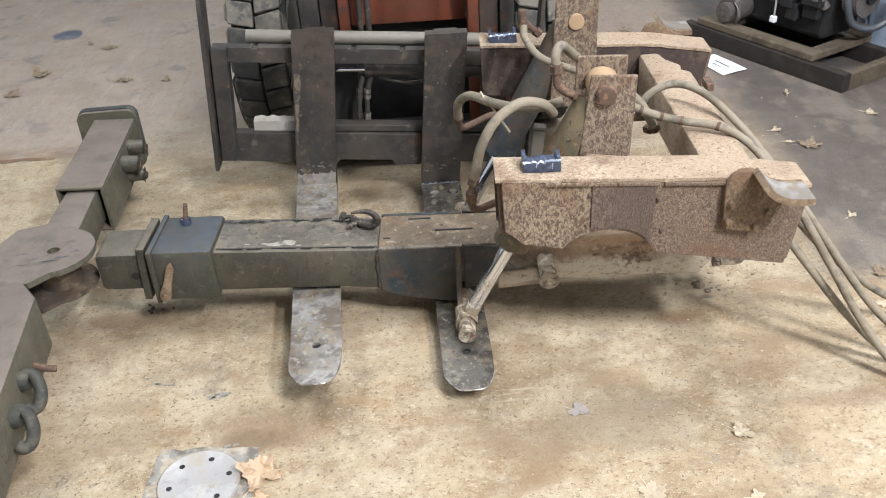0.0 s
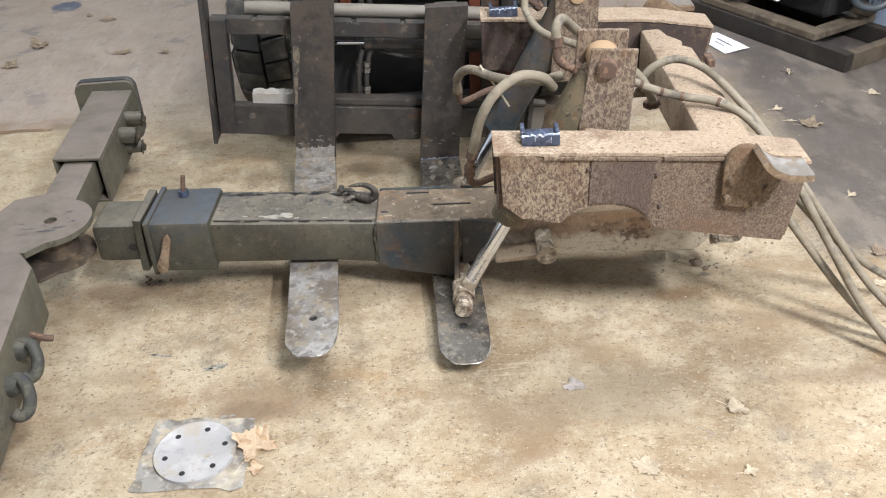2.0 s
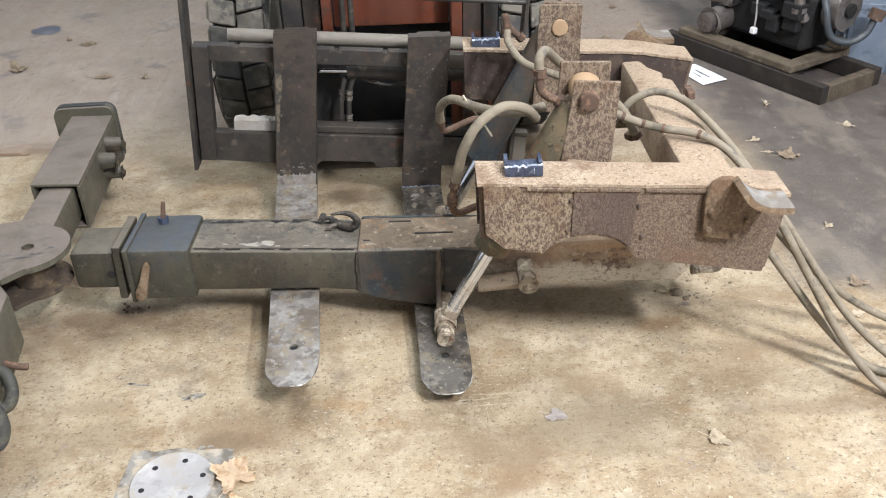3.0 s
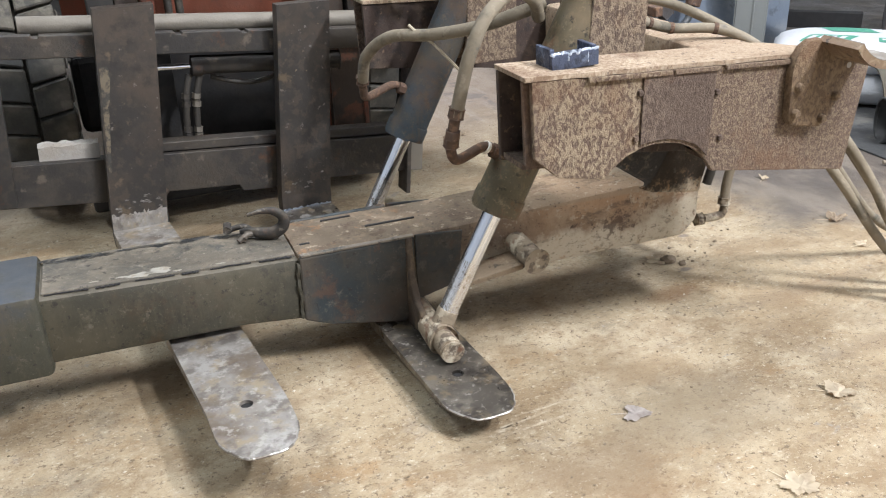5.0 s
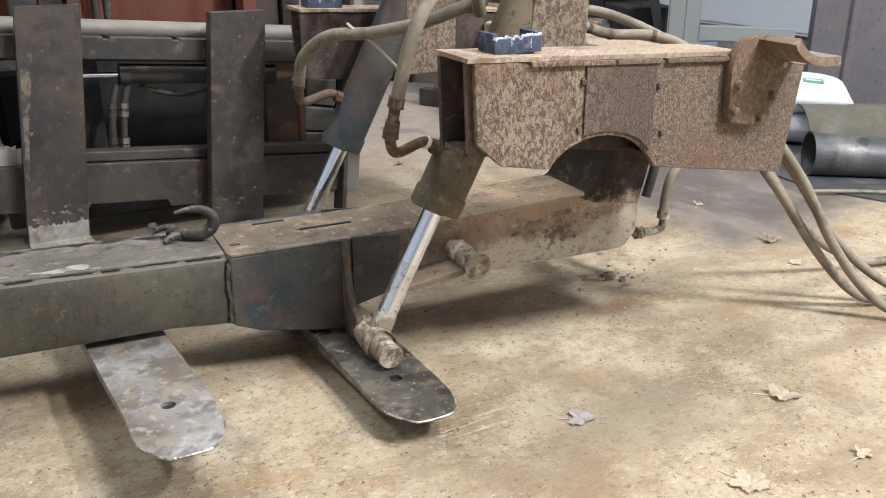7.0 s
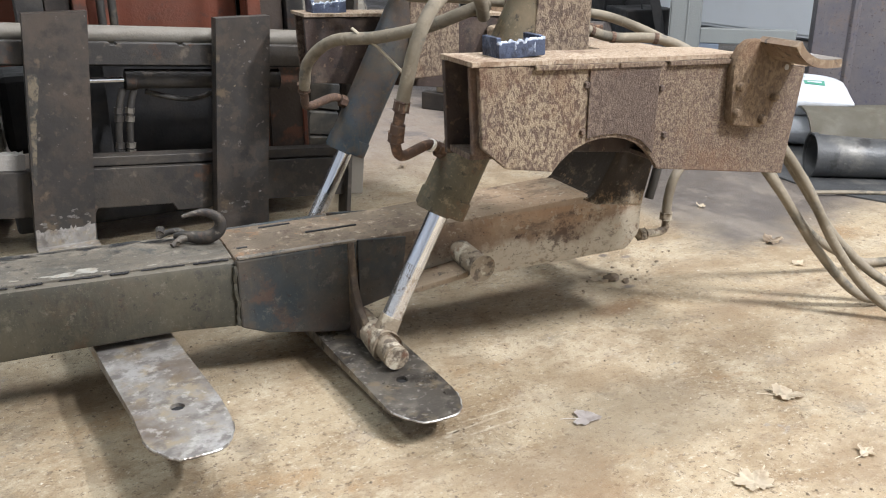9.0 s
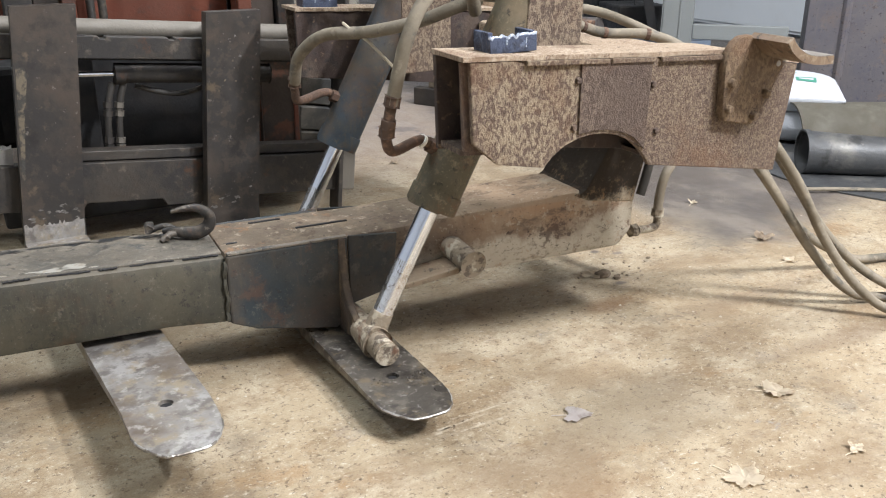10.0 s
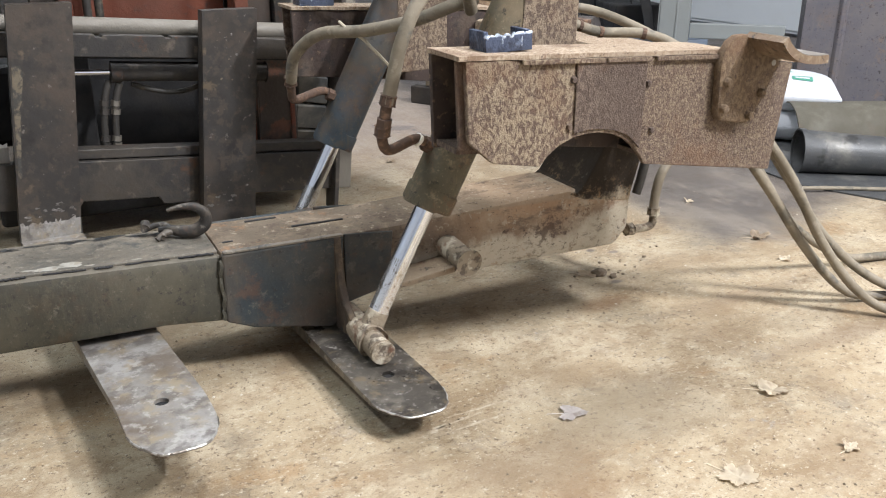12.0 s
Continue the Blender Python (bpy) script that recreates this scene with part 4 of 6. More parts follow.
def side_beam(vo, s):
    """One side of the frame; vo: its outer face, s: the way inwards."""
    def y(d):
        return vo + s * d

    def pr(pts, d0, d1, bev=0.0015):
        return prism(pts, min(y(d0), y(d1)), max(y(d0), y(d1)), "y", bev)
    arm_part("side_plate", pr(SIDE, 0, 0.011, 0.002), rust, "flaking rusty steel side plate")
    arm_part("liner_plate", pr([(0.455, 0.600), (0.457, 0.47), (0.56, 0.455), (0.60, 0.46), (0.60, 0.594)], 0.0125, 0.020), rust_mid)
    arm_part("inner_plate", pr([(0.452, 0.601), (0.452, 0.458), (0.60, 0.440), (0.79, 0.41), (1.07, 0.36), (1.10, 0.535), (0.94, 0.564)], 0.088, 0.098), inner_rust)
    arm_part("end_web", box(0.62, 0.63, min(y(0.02), y(0.087)), max(y(0.02), y(0.087)), 0.45, 0.59, 0), rust_dark)
    arm_part("bottom_plate", prism([(0.456, 0.462), (0.60, 0.446), (0.60, 0.456), (0.456, 0.472)], min(y(0.0205), y(0.0875)), max(y(0.0205), y(0.0875)), "y", 0.001), rust_mid)
    arm_part("bottom_plate", prism([(0.80, 0.408), (1.066, 0.358), (1.068, 0.366), (0.80, 0.416)], min(y(0.0115), y(0.0875)), max(y(0.0115), y(0.0875)), "y", 0.001), rust_mid)
    arm_part("end_plate", prism([(1.072, 0.355), (1.080, 0.355), (1.109, 0.530), (1.101, 0.530)], min(y(0.0115), y(0.0875)), max(y(0.0115), y(0.0875)), "y", 0.001), rust)
    v0, v1 = (y(-0.001), y(0.102)) if s > 0 else (y(0.102), y(-0.001))
    arm_part("top_flange", strip(TOPLINE, 0.007, v0, v1, 0.003, 3), rust_lit, "flaking rust on the top flange, paled by overhead light in its colour")
    # doubled strap along the upper edge, in lengths
    for k, (a, b) in enumerate(((0.555, 0.70), (0.705, 0.79), (0.80, 0.925))):
        z = [0.6005 - (q - 0.464) * 0.0735 for q in (a, b)]
        arm_part("edge_strap", prism([(a, z[0] - 0.006), (b, z[1] - 0.006), (b, z[1] + 0.001), (a, z[0] + 0.001)], *sorted((y(-0.007), y(-0.0015))), "y", 0.001), rust)
    mid = arm_part("wear_plate", pr([(0.652, 0.588), (0.648, 0.473), (0.675, 0.4755), (0.70, 0.474), (0.728, 0.467), (0.753, 0.455), (0.776, 0.432), (0.785, 0.575)], -0.0035, -0.0003, 0.001), rust_mid, "smoother brown rust panel")
    for u, z in ((0.647, 0.556), (0.641, 0.484), (0.789, 0.535), (0.80, 0.458)):
        arm_part("bolt_head", rod((u, y(0.0), z), (u, y(-0.0045), z), 0.006, 0.0045, 8, 0.001), rust_mid, smooth=True)
    # pad bracket at the outer end
    br = arm_part("pad_bracket", pr([(0.922, 0.470), (0.930, 0.459), (0.990, 0.447), (1.000, 0.455), (1.048, 0.540), (1.046, 0.556), (1.010, 0.572), (0.990, 0.588), (0.972, 0.597), (0.952, 0.597), (0.936, 0.588), (0.926, 0.572), (0.921, 0.548)], -0.018, -0.0005, 0.004), bracket_rust, "brown steel bracket bolted to the side plate", True)
    for u, z in ((0.936, 0.523), (0.933, 0.480), (1.013, 0.497), (0.990, 0.462)):
        arm_part("bracket_bolt", rod((u, y(-0.018), z), (u, y(-0.027), z), 0.0085, 0.0062, 10, 0.002), bracket_rust, parent=br, smooth=True)
    arm_part("bolt_hole", rod((1.036, y(-0.0181), 0.545), (1.036, y(-0.0186), 0.545), 0.005, None, 12), white_block, parent=br)
    # the saddle: a thick plate rolled from an upright lip to a flat tongue
    face = spline([Vector((a, 0, b)) for a, b in ((0.983, 0.600), (0.992, 0.588), (1.006, 0.577), (1.024, 0.569), (1.048, 0.565), (1.076, 0.564))], 5)

    def rolled(lo, hi, d0, d1):
        own = bmesh.new()
        rows = []
        for i, p in enumerate(face):
            way = (face[min(i + 1, len(face) - 1)] - face[max(i - 1, 0)]).normalized()
            up = Vector((-way.z, 0, way.x))
            a, b = p + up * lo, p + up * hi
            rows.append([own.verts.new((a.x, y(d0), a.z)), own.verts.new((a.x, y(d1), a.z)), own.verts.new((b.x, y(d1), b.z)), own.verts.new((b.x, y(d0), b.z))])
        for a, b in zip(rows, rows[1:]):
            for k in range(4):
                own.faces.new((a[k], a[(k + 1) % 4], b[(k + 1) % 4], b[k]))
        own.faces.new(rows[0][::-1]), own.faces.new(rows[-1])
        return own
    arm_part("saddle_pad", rolled(-0.013, 0.0, -0.010, -0.094), mud_rust, "thick rolled saddle pad, rusty underneath", True, br)
    arm_part("pad_face", rolled(0.0003, 0.0013, -0.022, -0.0925), pad_steel, "bare worn steel pad face", True, br)
    # ears and ram
    r0, r1 = y(0.165), y(0.235)
    for d, top in ((0.160, ((0.770, 0.745), (0.672, 0.752))), (0.236, ((0.762, 0.762), (0.652, 0.768)))):
        arm_part("ear_plate", pr([(0.632, 0.47), (0.752, 0.47), *top], d, d + 0.012, 0.0015), rust_ear, "flaking rusty lug plate")
    arm_part("ear_foot", prism([(0.632, 0.50), (0.752, 0.49), (0.775, 0.555), (0.66, 0.575)], *sorted((y(0.099), y(0.159))), "y", 0.004), rust_lit)
    arm_part("ear_web", box(0.74, 0.752, *sorted((y(0.173), y(0.2355))), 0.48, 0.60, 0.001), rust)
    pin = arm_part("ram_pin", rod((0.703, y(0.152), 0.708), (0.703, y(0.255), 0.708), 0.021, seg=20, bevel=0.003), bare_tan, "", True)
    part("pin_head", rod((0.703, y(0.160), 0.708), (0.703, y(0.147), 0.708), 0.024, 0.020, 20, 0.003), fitting_rust, pin, smooth=True)
    rv = y(0.204)
    foot, top = Vector((0.374, rv, 0.080)), swung(0.703, rv, 0.708)
    way = (top - foot).normalized()
    side = Vector((way.z, 0, -way.x))
    low = top - way * 0.43
    skin = ram_paint if s > 0 else ram_blue
    ram = part("ram_cylinder", rod(low, top - way * 0.035, 0.0425, seg=32), skin, lift, "muddy hydraulic cylinder" if s > 0 else "blue painted hydraulic cylinder", True)
    part("ram_gland", rod(low - way * 0.012, low + way * 0.022, 0.0455, seg=32, bevel=0.003), skin, ram, smooth=True)
    part("ram_head", rod(top - way * 0.06, top - way * 0.02, 0.0425, 0.032, 28), rust, ram, smooth=True)
    part("ram_eye", rod(top - Vector((0, 0.030, 0)), top + Vector((0, 0.030, 0)), 0.036, seg=24, bevel=0.004), bare_tan, ram, smooth=True)
    part("ram_rod", rod(foot + way * 0.055, low + way * 0.01, 0.0178, seg=28), chrome, lift, "bright chrome piston rod", True)
    part("rod_scale", rod(foot + way * 0.05, foot + way * 0.15, 0.0181, 0.01785, 24), rod_scale, lift, "flaked lower end of the rod", True)
    eye = part("rod_end", rod(foot + way * 0.0, foot + way * 0.05, 0.022, 0.0195, 20), mud_cake, lift, "muddy rod end eye", True)
    part("rod_eye", rod(foot - Vector((0, 0.026, 0)), foot + Vector((0, 0.026, 0)), 0.0285, seg=22, bevel=0.005), mud_cake, eye, smooth=True)
    return low, top, way, side


near = side_beam(-0.085, 1)
far = side_beam(0.810, -1)

# clips left on the top flanges, blue from the torch
for v0, u0 in ((-0.05, 0.512), (0.735, 0.478)):
    clip = bmesh.new()
    box(u0, u0 + 0.078, v0, v0 + 0.045, 0.604, 0.618, 0.001, clip)
    box(u0, u0 + 0.008, v0, v0 + 0.045, 0.613, 0.634, 0.001, clip)
    box(u0, u0 + 0.079, v0 - 0.007, v0 - 0.0005, 0.603, 0.627, 0.001, clip)
    box(u0 + 0.071, u0 + 0.079, v0, v0 + 0.045, 0.613, 0.632, 0.001, clip)
    rnd = random.Random(2)
    rim = [Vector((u0 + 0.079 * k / 26, v0 - 0.0045 + rnd.uniform(-0.0012, 0.0012), 0.6265 + rnd.uniform(-0.0022, 0.0022))) for k in range(27)]
    beads = sweep(rim, 0.0026, 7, steps=2)
    for k in (9, 20):
        sweep([rim[k], rim[k] + Vector((0.0006, -0.0018, -0.005)), rim[k] + Vector((0.0002, -0.0018, -0.010 - 0.004 * (k % 3)))], 0.0017, 6, beads, 3)
    body = arm_part("torched_clip", clip, blue_weld, "heat-blued cut steel clip")
    arm_part("melted_edge", beads, weld_bright, "bright melted edge", True, body)

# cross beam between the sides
arm_part("cross_beam", prism([(0.912, 0.012), (1.018, 0.012), (1.012, 0.56), (0.985, 0.585), (0.998, 0.61), (0.965, 0.66), (0.955, 0.712), (0.90, 0.712)], 0.425, 0.548, "z", 0.010), rust_lit, "rusty square cross beam, paled by overhead light in its colour", True)
arm_part("corner_gusset", prism([(0.86, 0.40), (0.915, 0.40), (0.915, 0.50)], 0.10, 0.112, "y", 0.001), rust_dark)
arm_part("corner_gusset", prism([(0.86, 0.40), (0.915, 0.40), (0.915, 0.50)], 0.58, 0.592, "y", 0.001), rust_dark)
arm_part("hose_clamp", box(1.016, 1.035, 0.42, 0.47, 0.545, 0.565, 0.002), fitting_rust)
arm_part("pivot_lug", prism([(0.93, 0.44), (1.06, 0.44), (1.06, 0.36), (1.019, 0.335), (0.975, 0.36)], 0.405, 0.42, "y", 0.002), rust_dark)
arm_part("pivot_lug", prism([(0.93, 0.44), (1.06, 0.44), (1.06, 0.36), (1.019, 0.335), (0.975, 0.36)], 0.206, 0.221, "y", 0.002), rust_dark)


def hose(points, r=0.0097, mat=None, name="hose", rings=()):
    h = part(name, sweep(points, r, 12), mat or hose_skin, lift, "dusty tan hydraulic hose" if mat is None else "", True)
    line = spline(points, 10)
    for f in rings:
        i = int(f * (len(line) - 2))
        d = (line[i + 1] - line[i]).normalized()
        part("tape_band", rod(line[i] - d * 0.004, line[i] + d * 0.004, r * 1.12, None, 12), fitting_rust, h)
    return h


def fitting(points, r=0.011, mat=None, words="rusty hose fitting"):
    f = part("hose_fitting", sweep(points, r * 0.8, 10), mat or fitting_rust, lift, words, True)
    P = [Vector(p) for p in points]
    for a, b in ((P[0], P[1]), (P[-1], P[-2])):
        d = (b - a).normalized()
        part("hex_nut", rod(a + d * 0.002, a + d * 0.018, r * 1.18, None, 6, 0.0015), mat or fitting_rust, f)
    return f


low, top, way, side = near
port = low + way * 0.085 - side * 0.042
w = swung
fitting([port + side * 0.004, port - side * 0.03 + Vector((0, -0.005, 0.003)), w(0.412, 0.09, 0.440), w(0.399, 0.085, 0.462), w(0.400, 0.08, 0.485)])
part("tape_band", rod(port - side * 0.024 + Vector((0, -0.004, 0.002)), port - side * 0.029 + Vector((0, -0.005, 0.003)), 0.0115, None, 12), white_tape, lift)
fitting([w(0.400, 0.08, 0.478), w(0.403, 0.077, 0.50), w(0.410, 0.072, 0.535)], 0.0115)
hose([w(0.407, 0.073, 0.52), w(0.418, 0.066, 0.57), w(0.432, 0.06, 0.62), w(0.465, 0.066, 0.672), w(0.52, 0.09, 0.698), w(0.572, 0.12, 0.678), w(0.598, 0.15, 0.64)], 0.0112)
low, top, way, side = far
port = low + way * 0.085 - side * 0.042
fitting([port + side * 0.004, port - side * 0.03, w(0.392, 0.53, 0.446), w(0.379, 0.51, 0.47), w(0.377, 0.50, 0.50)])
hose([w(0.377, 0.50, 0.49), w(0.382, 0.47, 0.545), w(0.415, 0.41, 0.588), w(0.47, 0.33, 0.598), w(0.53, 0.24, 0.62), w(0.58, 0.17, 0.65), w(0.62, 0.18, 0.655)], 0.0115)
part("cable_tie", sweep([w(0.44, 0.37, 0.613), w(0.452, 0.348, 0.598), w(0.47, 0.325, 0.582), w(0.505, 0.29, 0.535)], 0.0028, 6), tie_plastic, lift)
fitting([w(0.612, 0.605, 0.665), w(0.575, 0.60, 0.70), w(0.566, 0.595, 0.735), w(0.566, 0.59, 0.715), w(0.567, 0.585, 0.69)])
hose([w(0.567, 0.583, 0.70), w(0.57, 0.56, 0.672), w(0.60, 0.47, 0.652), w(0.66, 0.39, 0.65), w(0.74, 0.33, 0.64)])
fitting([w(0.655, 0.12, 0.690), w(0.622, 0.118, 0.704), w(0.605, 0.118, 0.722), w(0.603, 0.12, 0.745), w(0.603, 0.121, 0.768)], 0.0125)
hose([w(0.603, 0.121, 0.76), w(0.602, 0.128, 0.786), w(0.618, 0.16, 0.794), w(0.65, 0.25, 0.742), w(0.70, 0.28, 0.69), w(0.78, 0.24, 0.640), w(0.815, 0.225, 0.605), w(0.845, 0.245, 0.545)], 0.0105)
fitting([w(0.846, 0.247, 0.55), w(0.853, 0.252, 0.53), w(0.835, 0.28, 0.522)])
hose([w(0.74, 0.33, 0.64), w(0.77, 0.22, 0.625), w(0.83, 0.20, 0.598), w(0.90, 0.20, 0.574), w(0.985, 0.165, 0.566), w(1.05, 0.125, 0.528), (1.12, 0.05, 0.44), (1.2, -0.02, 0.31), (1.29, -0.045, 0.165), (1.375, -0.085, 0.055), (1.45, -0.14, 0.0125), (1.6, -0.3, 0.0105), (1.9, -0.65, 0.0105)], rings=(0.14, 0.20, 0.26, 0.33))
hose([w(0.845, 0.34, 0.53), w(0.838, 0.35, 0.555), w(0.865, 0.35, 0.588), w(0.92, 0.345, 0.605), w(0.98, 0.30, 0.592), w(1.04, 0.20, 0.548), w(1.09, 0.13, 0.49), (1.16, 0.055, 0.40), (1.24, 0.02, 0.29), (1.35, -0.005, 0.15), (1.47, -0.05, 0.05), (1.58, -0.12, 0.0125), (1.7, -0.2, 0.0105), (2.0, -0.45, 0.0105)])
hose([(1.03, 0.08, 0.44), (1.09, 0.03, 0.38), (1.17, 0.0, 0.28), (1.28, -0.015, 0.145), (1.39, -0.03, 0.04), (1.48, -0.05, 0.0125), (1.7, -0.12, 0.0105), (2.0, -0.25, 0.0105)])
hose([(1.04, 0.12, 0.45), (1.12, 0.06, 0.40), (1.24, 0.08, 0.27), (1.40, 0.115, 0.125), (1.56, 0.12, 0.035), (1.68, 0.11, 0.0125), (2.1, 0.05, 0.0105)])
hose([(1.075, 0.25, 0.36), (1.072, 0.25, 0.30), (1.062, 0.25, 0.25), (1.052, 0.25, 0.215)], 0.010, hose_black)
hose([(1.15, 0.22, 0.36), (1.148, 0.25, 0.295), (1.118, 0.25, 0.255), (1.106, 0.25, 0.21), (1.104, 0.25, 0.165)], 0.0105)
fitting([(1.104, 0.25, 0.178), (1.104, 0.25, 0.142), (1.085, 0.25, 0.133), (1.03, 0.25, 0.135)], 0.0115, mud_cake, "hose fitting caked in pale mud")

# ---- forklift ----
truck = tagged(thing("forklift"), "old orange and black forklift with lowered forks", "forklift")


def fork(xt, xb, xe, zt, z1, z0, mat):
    """xt, xb, xe: its middle at the top, heel and tip; zt, z1, z0: the heights there."""
    w = 0.0635
    rnd = random.Random(int(xt * 500) + 3)
    nose_ = [(-w * 0.985, -0.040), (-w * 0.975, -0.070), (-w * 0.90, -0.092), (-w * 0.72, -0.114), (-w * 0.50, -0.134), (-w * 0.30, -0.1395), (-w * 0.05, -0.141), (w * 0.22, -0.1405), (w * 0.46, -0.138), (w * 0.68, -0.125), (w * 0.86, -0.102), (w * 0.955, -0.078), (w * 0.985, -0.040)]
    nose_ = [(p.x + rnd.uniform(-0.0007, 0.0007), p.y + rnd.uniform(-0.0008, 0.0008)) for p in spline([Vector((*q, 0)) for q in nose_], 4)]
    tip = [(-w * 0.99, 0.0)] + nose_ + [(w * 0.99, 0.0), (w, 0.40), (w, 0.845), (-w, 0.845), (-w, 0.40)]

    def mid(y):
        return xe + (xb - xe) * max(0.0, y) / 0.86

    def height(y):
        return z0 + (z1 - z0) * max(0.0, y) / 0.86

    def thick(y):
        return 0.0045 + 0.0355 * min(1.0, max(0.0, (y + 0.14) / 0.75))
    bm = with_hole(tip, (0.0, 0.0), 0.011, 0.0, 1.0)
    for v in bm.verts:
        x, y, k = v.co
        v.co = (mid(y) + x, y, height(y) - (1 - k) * thick(y))
    f = part("fork", bm, mat, truck, "worn bare steel fork with a pin hole")
    # black disc added inside the hole to stand for its deep shadow
    part("hole_shade", rod((xe, 0, z0 - 0.0100), (xe, 0, z0 - 0.0060), 0.0108, None, 16), black_iron, f)
    rim = [(mid(y) + x, y, height(y) - 0.0016) for x, y in nose_[4:-4]]
    part("worn_rim", sweep(rim, 0.0019, 6, None, 1), rim_steel, f, "bright worn edge round the tip")
    own = bmesh.new()
    rows = []
    for y0, y1, z in ((0.845, 0.886, z1), (0.852, 0.898, z1 + 0.035), (0.853, 0.897, z1 + 0.07), (0.853, 0.893, zt)):
        x = xb + (xt - xb) * (z - z1) / (zt - z1)
        rows.append([own.verts.new(q) for q in ((x - w, y0, z - (0.038 if z == z1 else 0)), (x + w, y0, z - (0.038 if z == z1 else 0)), (x + w, y1, z - (0.022 if z == z1 else 0)), (x - w, y1, z - (0.022 if z == z1 else 0)))])
    for a, b in zip(rows, rows[1:]):
        for k in range(4):
            own.faces.new((a[k], a[(k + 1) % 4], b[(k + 1) % 4], b[k]))
    own.faces.new(rows[0][::-1]), own.faces.new(rows[-1])
    bevelled(own, 0.003)
    shank = part("shank", own, fork_black, f, "dark fork shank")
    rnd = random.Random(int(xt * 1000) + 40)

    def on_shank(name, outline, mat_, label_):
        flat = bmesh.new()
        flat.faces.new([flat.verts.new((xb + (xt - xb) * (z - z1) / (zt - z1) + x, 0.8522, z)) for x, z in outline])
        for v in flat.verts:
            v.co.y -= 0.0072 * min(1.0, max(0.0, (z1 + 0.035 - v.co.z) / 0.035))
        part(name, flat, mat_, shank, label_)
    if xt < 0.2:
        zs = [z1 + 0.14 + 0.24 * k / 16 for k in range(17)]
        on_shank("edge_stain", [(-w + 0.004, z) for z in zs] + [(-w + 0.010 + 0.014 * (k / 16) * rnd.uniform(0.5, 1.2), zs[k]) for k in range(16, -1, -1)], shank_stain, "tan stain down the edge")
    # the heel, worn bare to a ragged line
    rise, jag = (0.036, 0.006) if xt < 0.2 else (0.004, 0.0025)
    tops = [(-w + 0.0015 + (2 * w - 0.003) * k / 24, z1 + rise + rnd.uniform(-jag, jag)) for k in range(25)]
    on_shank("bare_heel", [(-w + 0.0015, z1 - 0.012), (w - 0.0015, z1 - 0.012)] + tops[::-1], fork_bright if xt < 0.2 else weld_bright, "heel worn to bare steel")
    for k in range(11):
        cx, cz, s = rnd.uniform(-w * 0.8, w * 0.8), z1 + 0.040 + abs(rnd.gauss(0, 0.020)), rnd.uniform(0.003, 0.011)
        on_shank("heel_scuff", [(cx + s * rnd.uniform(0.4, 1.2) * math.cos(a), cz + 0.55 * s * rnd.uniform(0.4, 1.2) * math.sin(a)) for a in [q * math.pi / 6 for q in range(12)]], shank_scuff, "bright scuff at the heel")
    for k in range(16 if xt > 0.2 else 0):
        cx, cz, s = rnd.uniform(-w * 0.5, w * 0.9), zt - 0.05 - 0.12 * rnd.random() ** 1.5, rnd.uniform(0.0012, 0.0045)
        on_shank("rust_speck", [(cx + s * rnd.uniform(0.4, 1.2) * math.cos(a), cz + s * rnd.uniform(0.4, 1.2) * math.sin(a)) for a in [q * math.pi / 4 for q in range(8)]], shank_stain if k % 3 else shank_scuff, "speck of rust")
    for k in range(9 if xt > 0.2 else 0):
        cx, cy, s = rnd.uniform(-w * 0.7, w * 0.7), rnd.uniform(0.62, 0.82), rnd.uniform(0.008, 0.020)
        flat = bmesh.new()
        flat.faces.new([flat.verts.new((mid(cy) + max(-w + 0.003, min(w - 0.003, cx + 0.7 * s * rnd.uniform(0.4, 1.2) * math.cos(a))), cy + s * rnd.uniform(0.4, 1.2) * math.sin(a), 0.0)) for a in [q * math.pi / 8 for q in range(16)]])
        for v in flat.verts:
            v.co.z = height(v.co.y) + 0.0005 + 0.0001 * k
        part("bare_patch", flat, fork_bright, f, "patch worn to bare steel")
    part("fork_hook", box(xt - 0.035, xt + 0.035, 0.893, 0.925, zt - 0.055, zt - 0.006, 0.003), fork_black, f)
    return f


fork(-0.004, -0.052, 0.004, 0.602, 0.100, 0.105, fork_bright)
fork(0.394, 0.352, 0.372, 0.573, 0.072, 0.052, fork_greasy)

CARR = pose(0.2, 0.88, 0.4, 0, 4.6, 0)


def carr(name, bm, mat, label="", smooth=False, parent=None):
    o = part(name, bm, mat, parent or truck, label, smooth)
    if parent is None:
        o.matrix_local = CARR
    return o


bm = bmesh.new()
notch = [(-0.50, 0.072), (0.50, 0.072), (0.50, 0.120)]
for xn in (0.38, 0.22, 0.05, -0.10, -0.26, -0.40):
    notch += [(xn + 0.008, 0.120), (xn + 0.006, 0.115), (xn - 0.006, 0.115), (xn - 0.008, 0.120)]
carr("top_bar", prism(notch + [(-0.50, 0.120)], 0.02, 0.055, "y", 0.0015), black_steel, "dark notched carriage bar")
carr("top_pipe", rod((-0.432, 0.090, 0.131), (0.575, 0.090, 0.131), 0.021, seg=24), grey_pipe, "dusty grey steel pipe", True)
carr("low_bar", prism([(-0.53, -0.262), (-0.16, -0.272), (-0.15, -0.257), (0.02, -0.257), (0.03, -0.274), (0.11, -0.274), (0.12, -0.262), (0.47, -0.262), (0.47, -0.163), (-0.53, -0.163)], 0.018, 0.055, "y", 0.002), black_steel)
carr("low_rail", box(-0.27, 0.46, 0.03, 0.075, -0.160, -0.138, 0.002), black_steel)
carr("mid_beam", box(-0.46, 0.47, 0.07, 0.11, 0.062, 0.077, 0.002), black_iron)
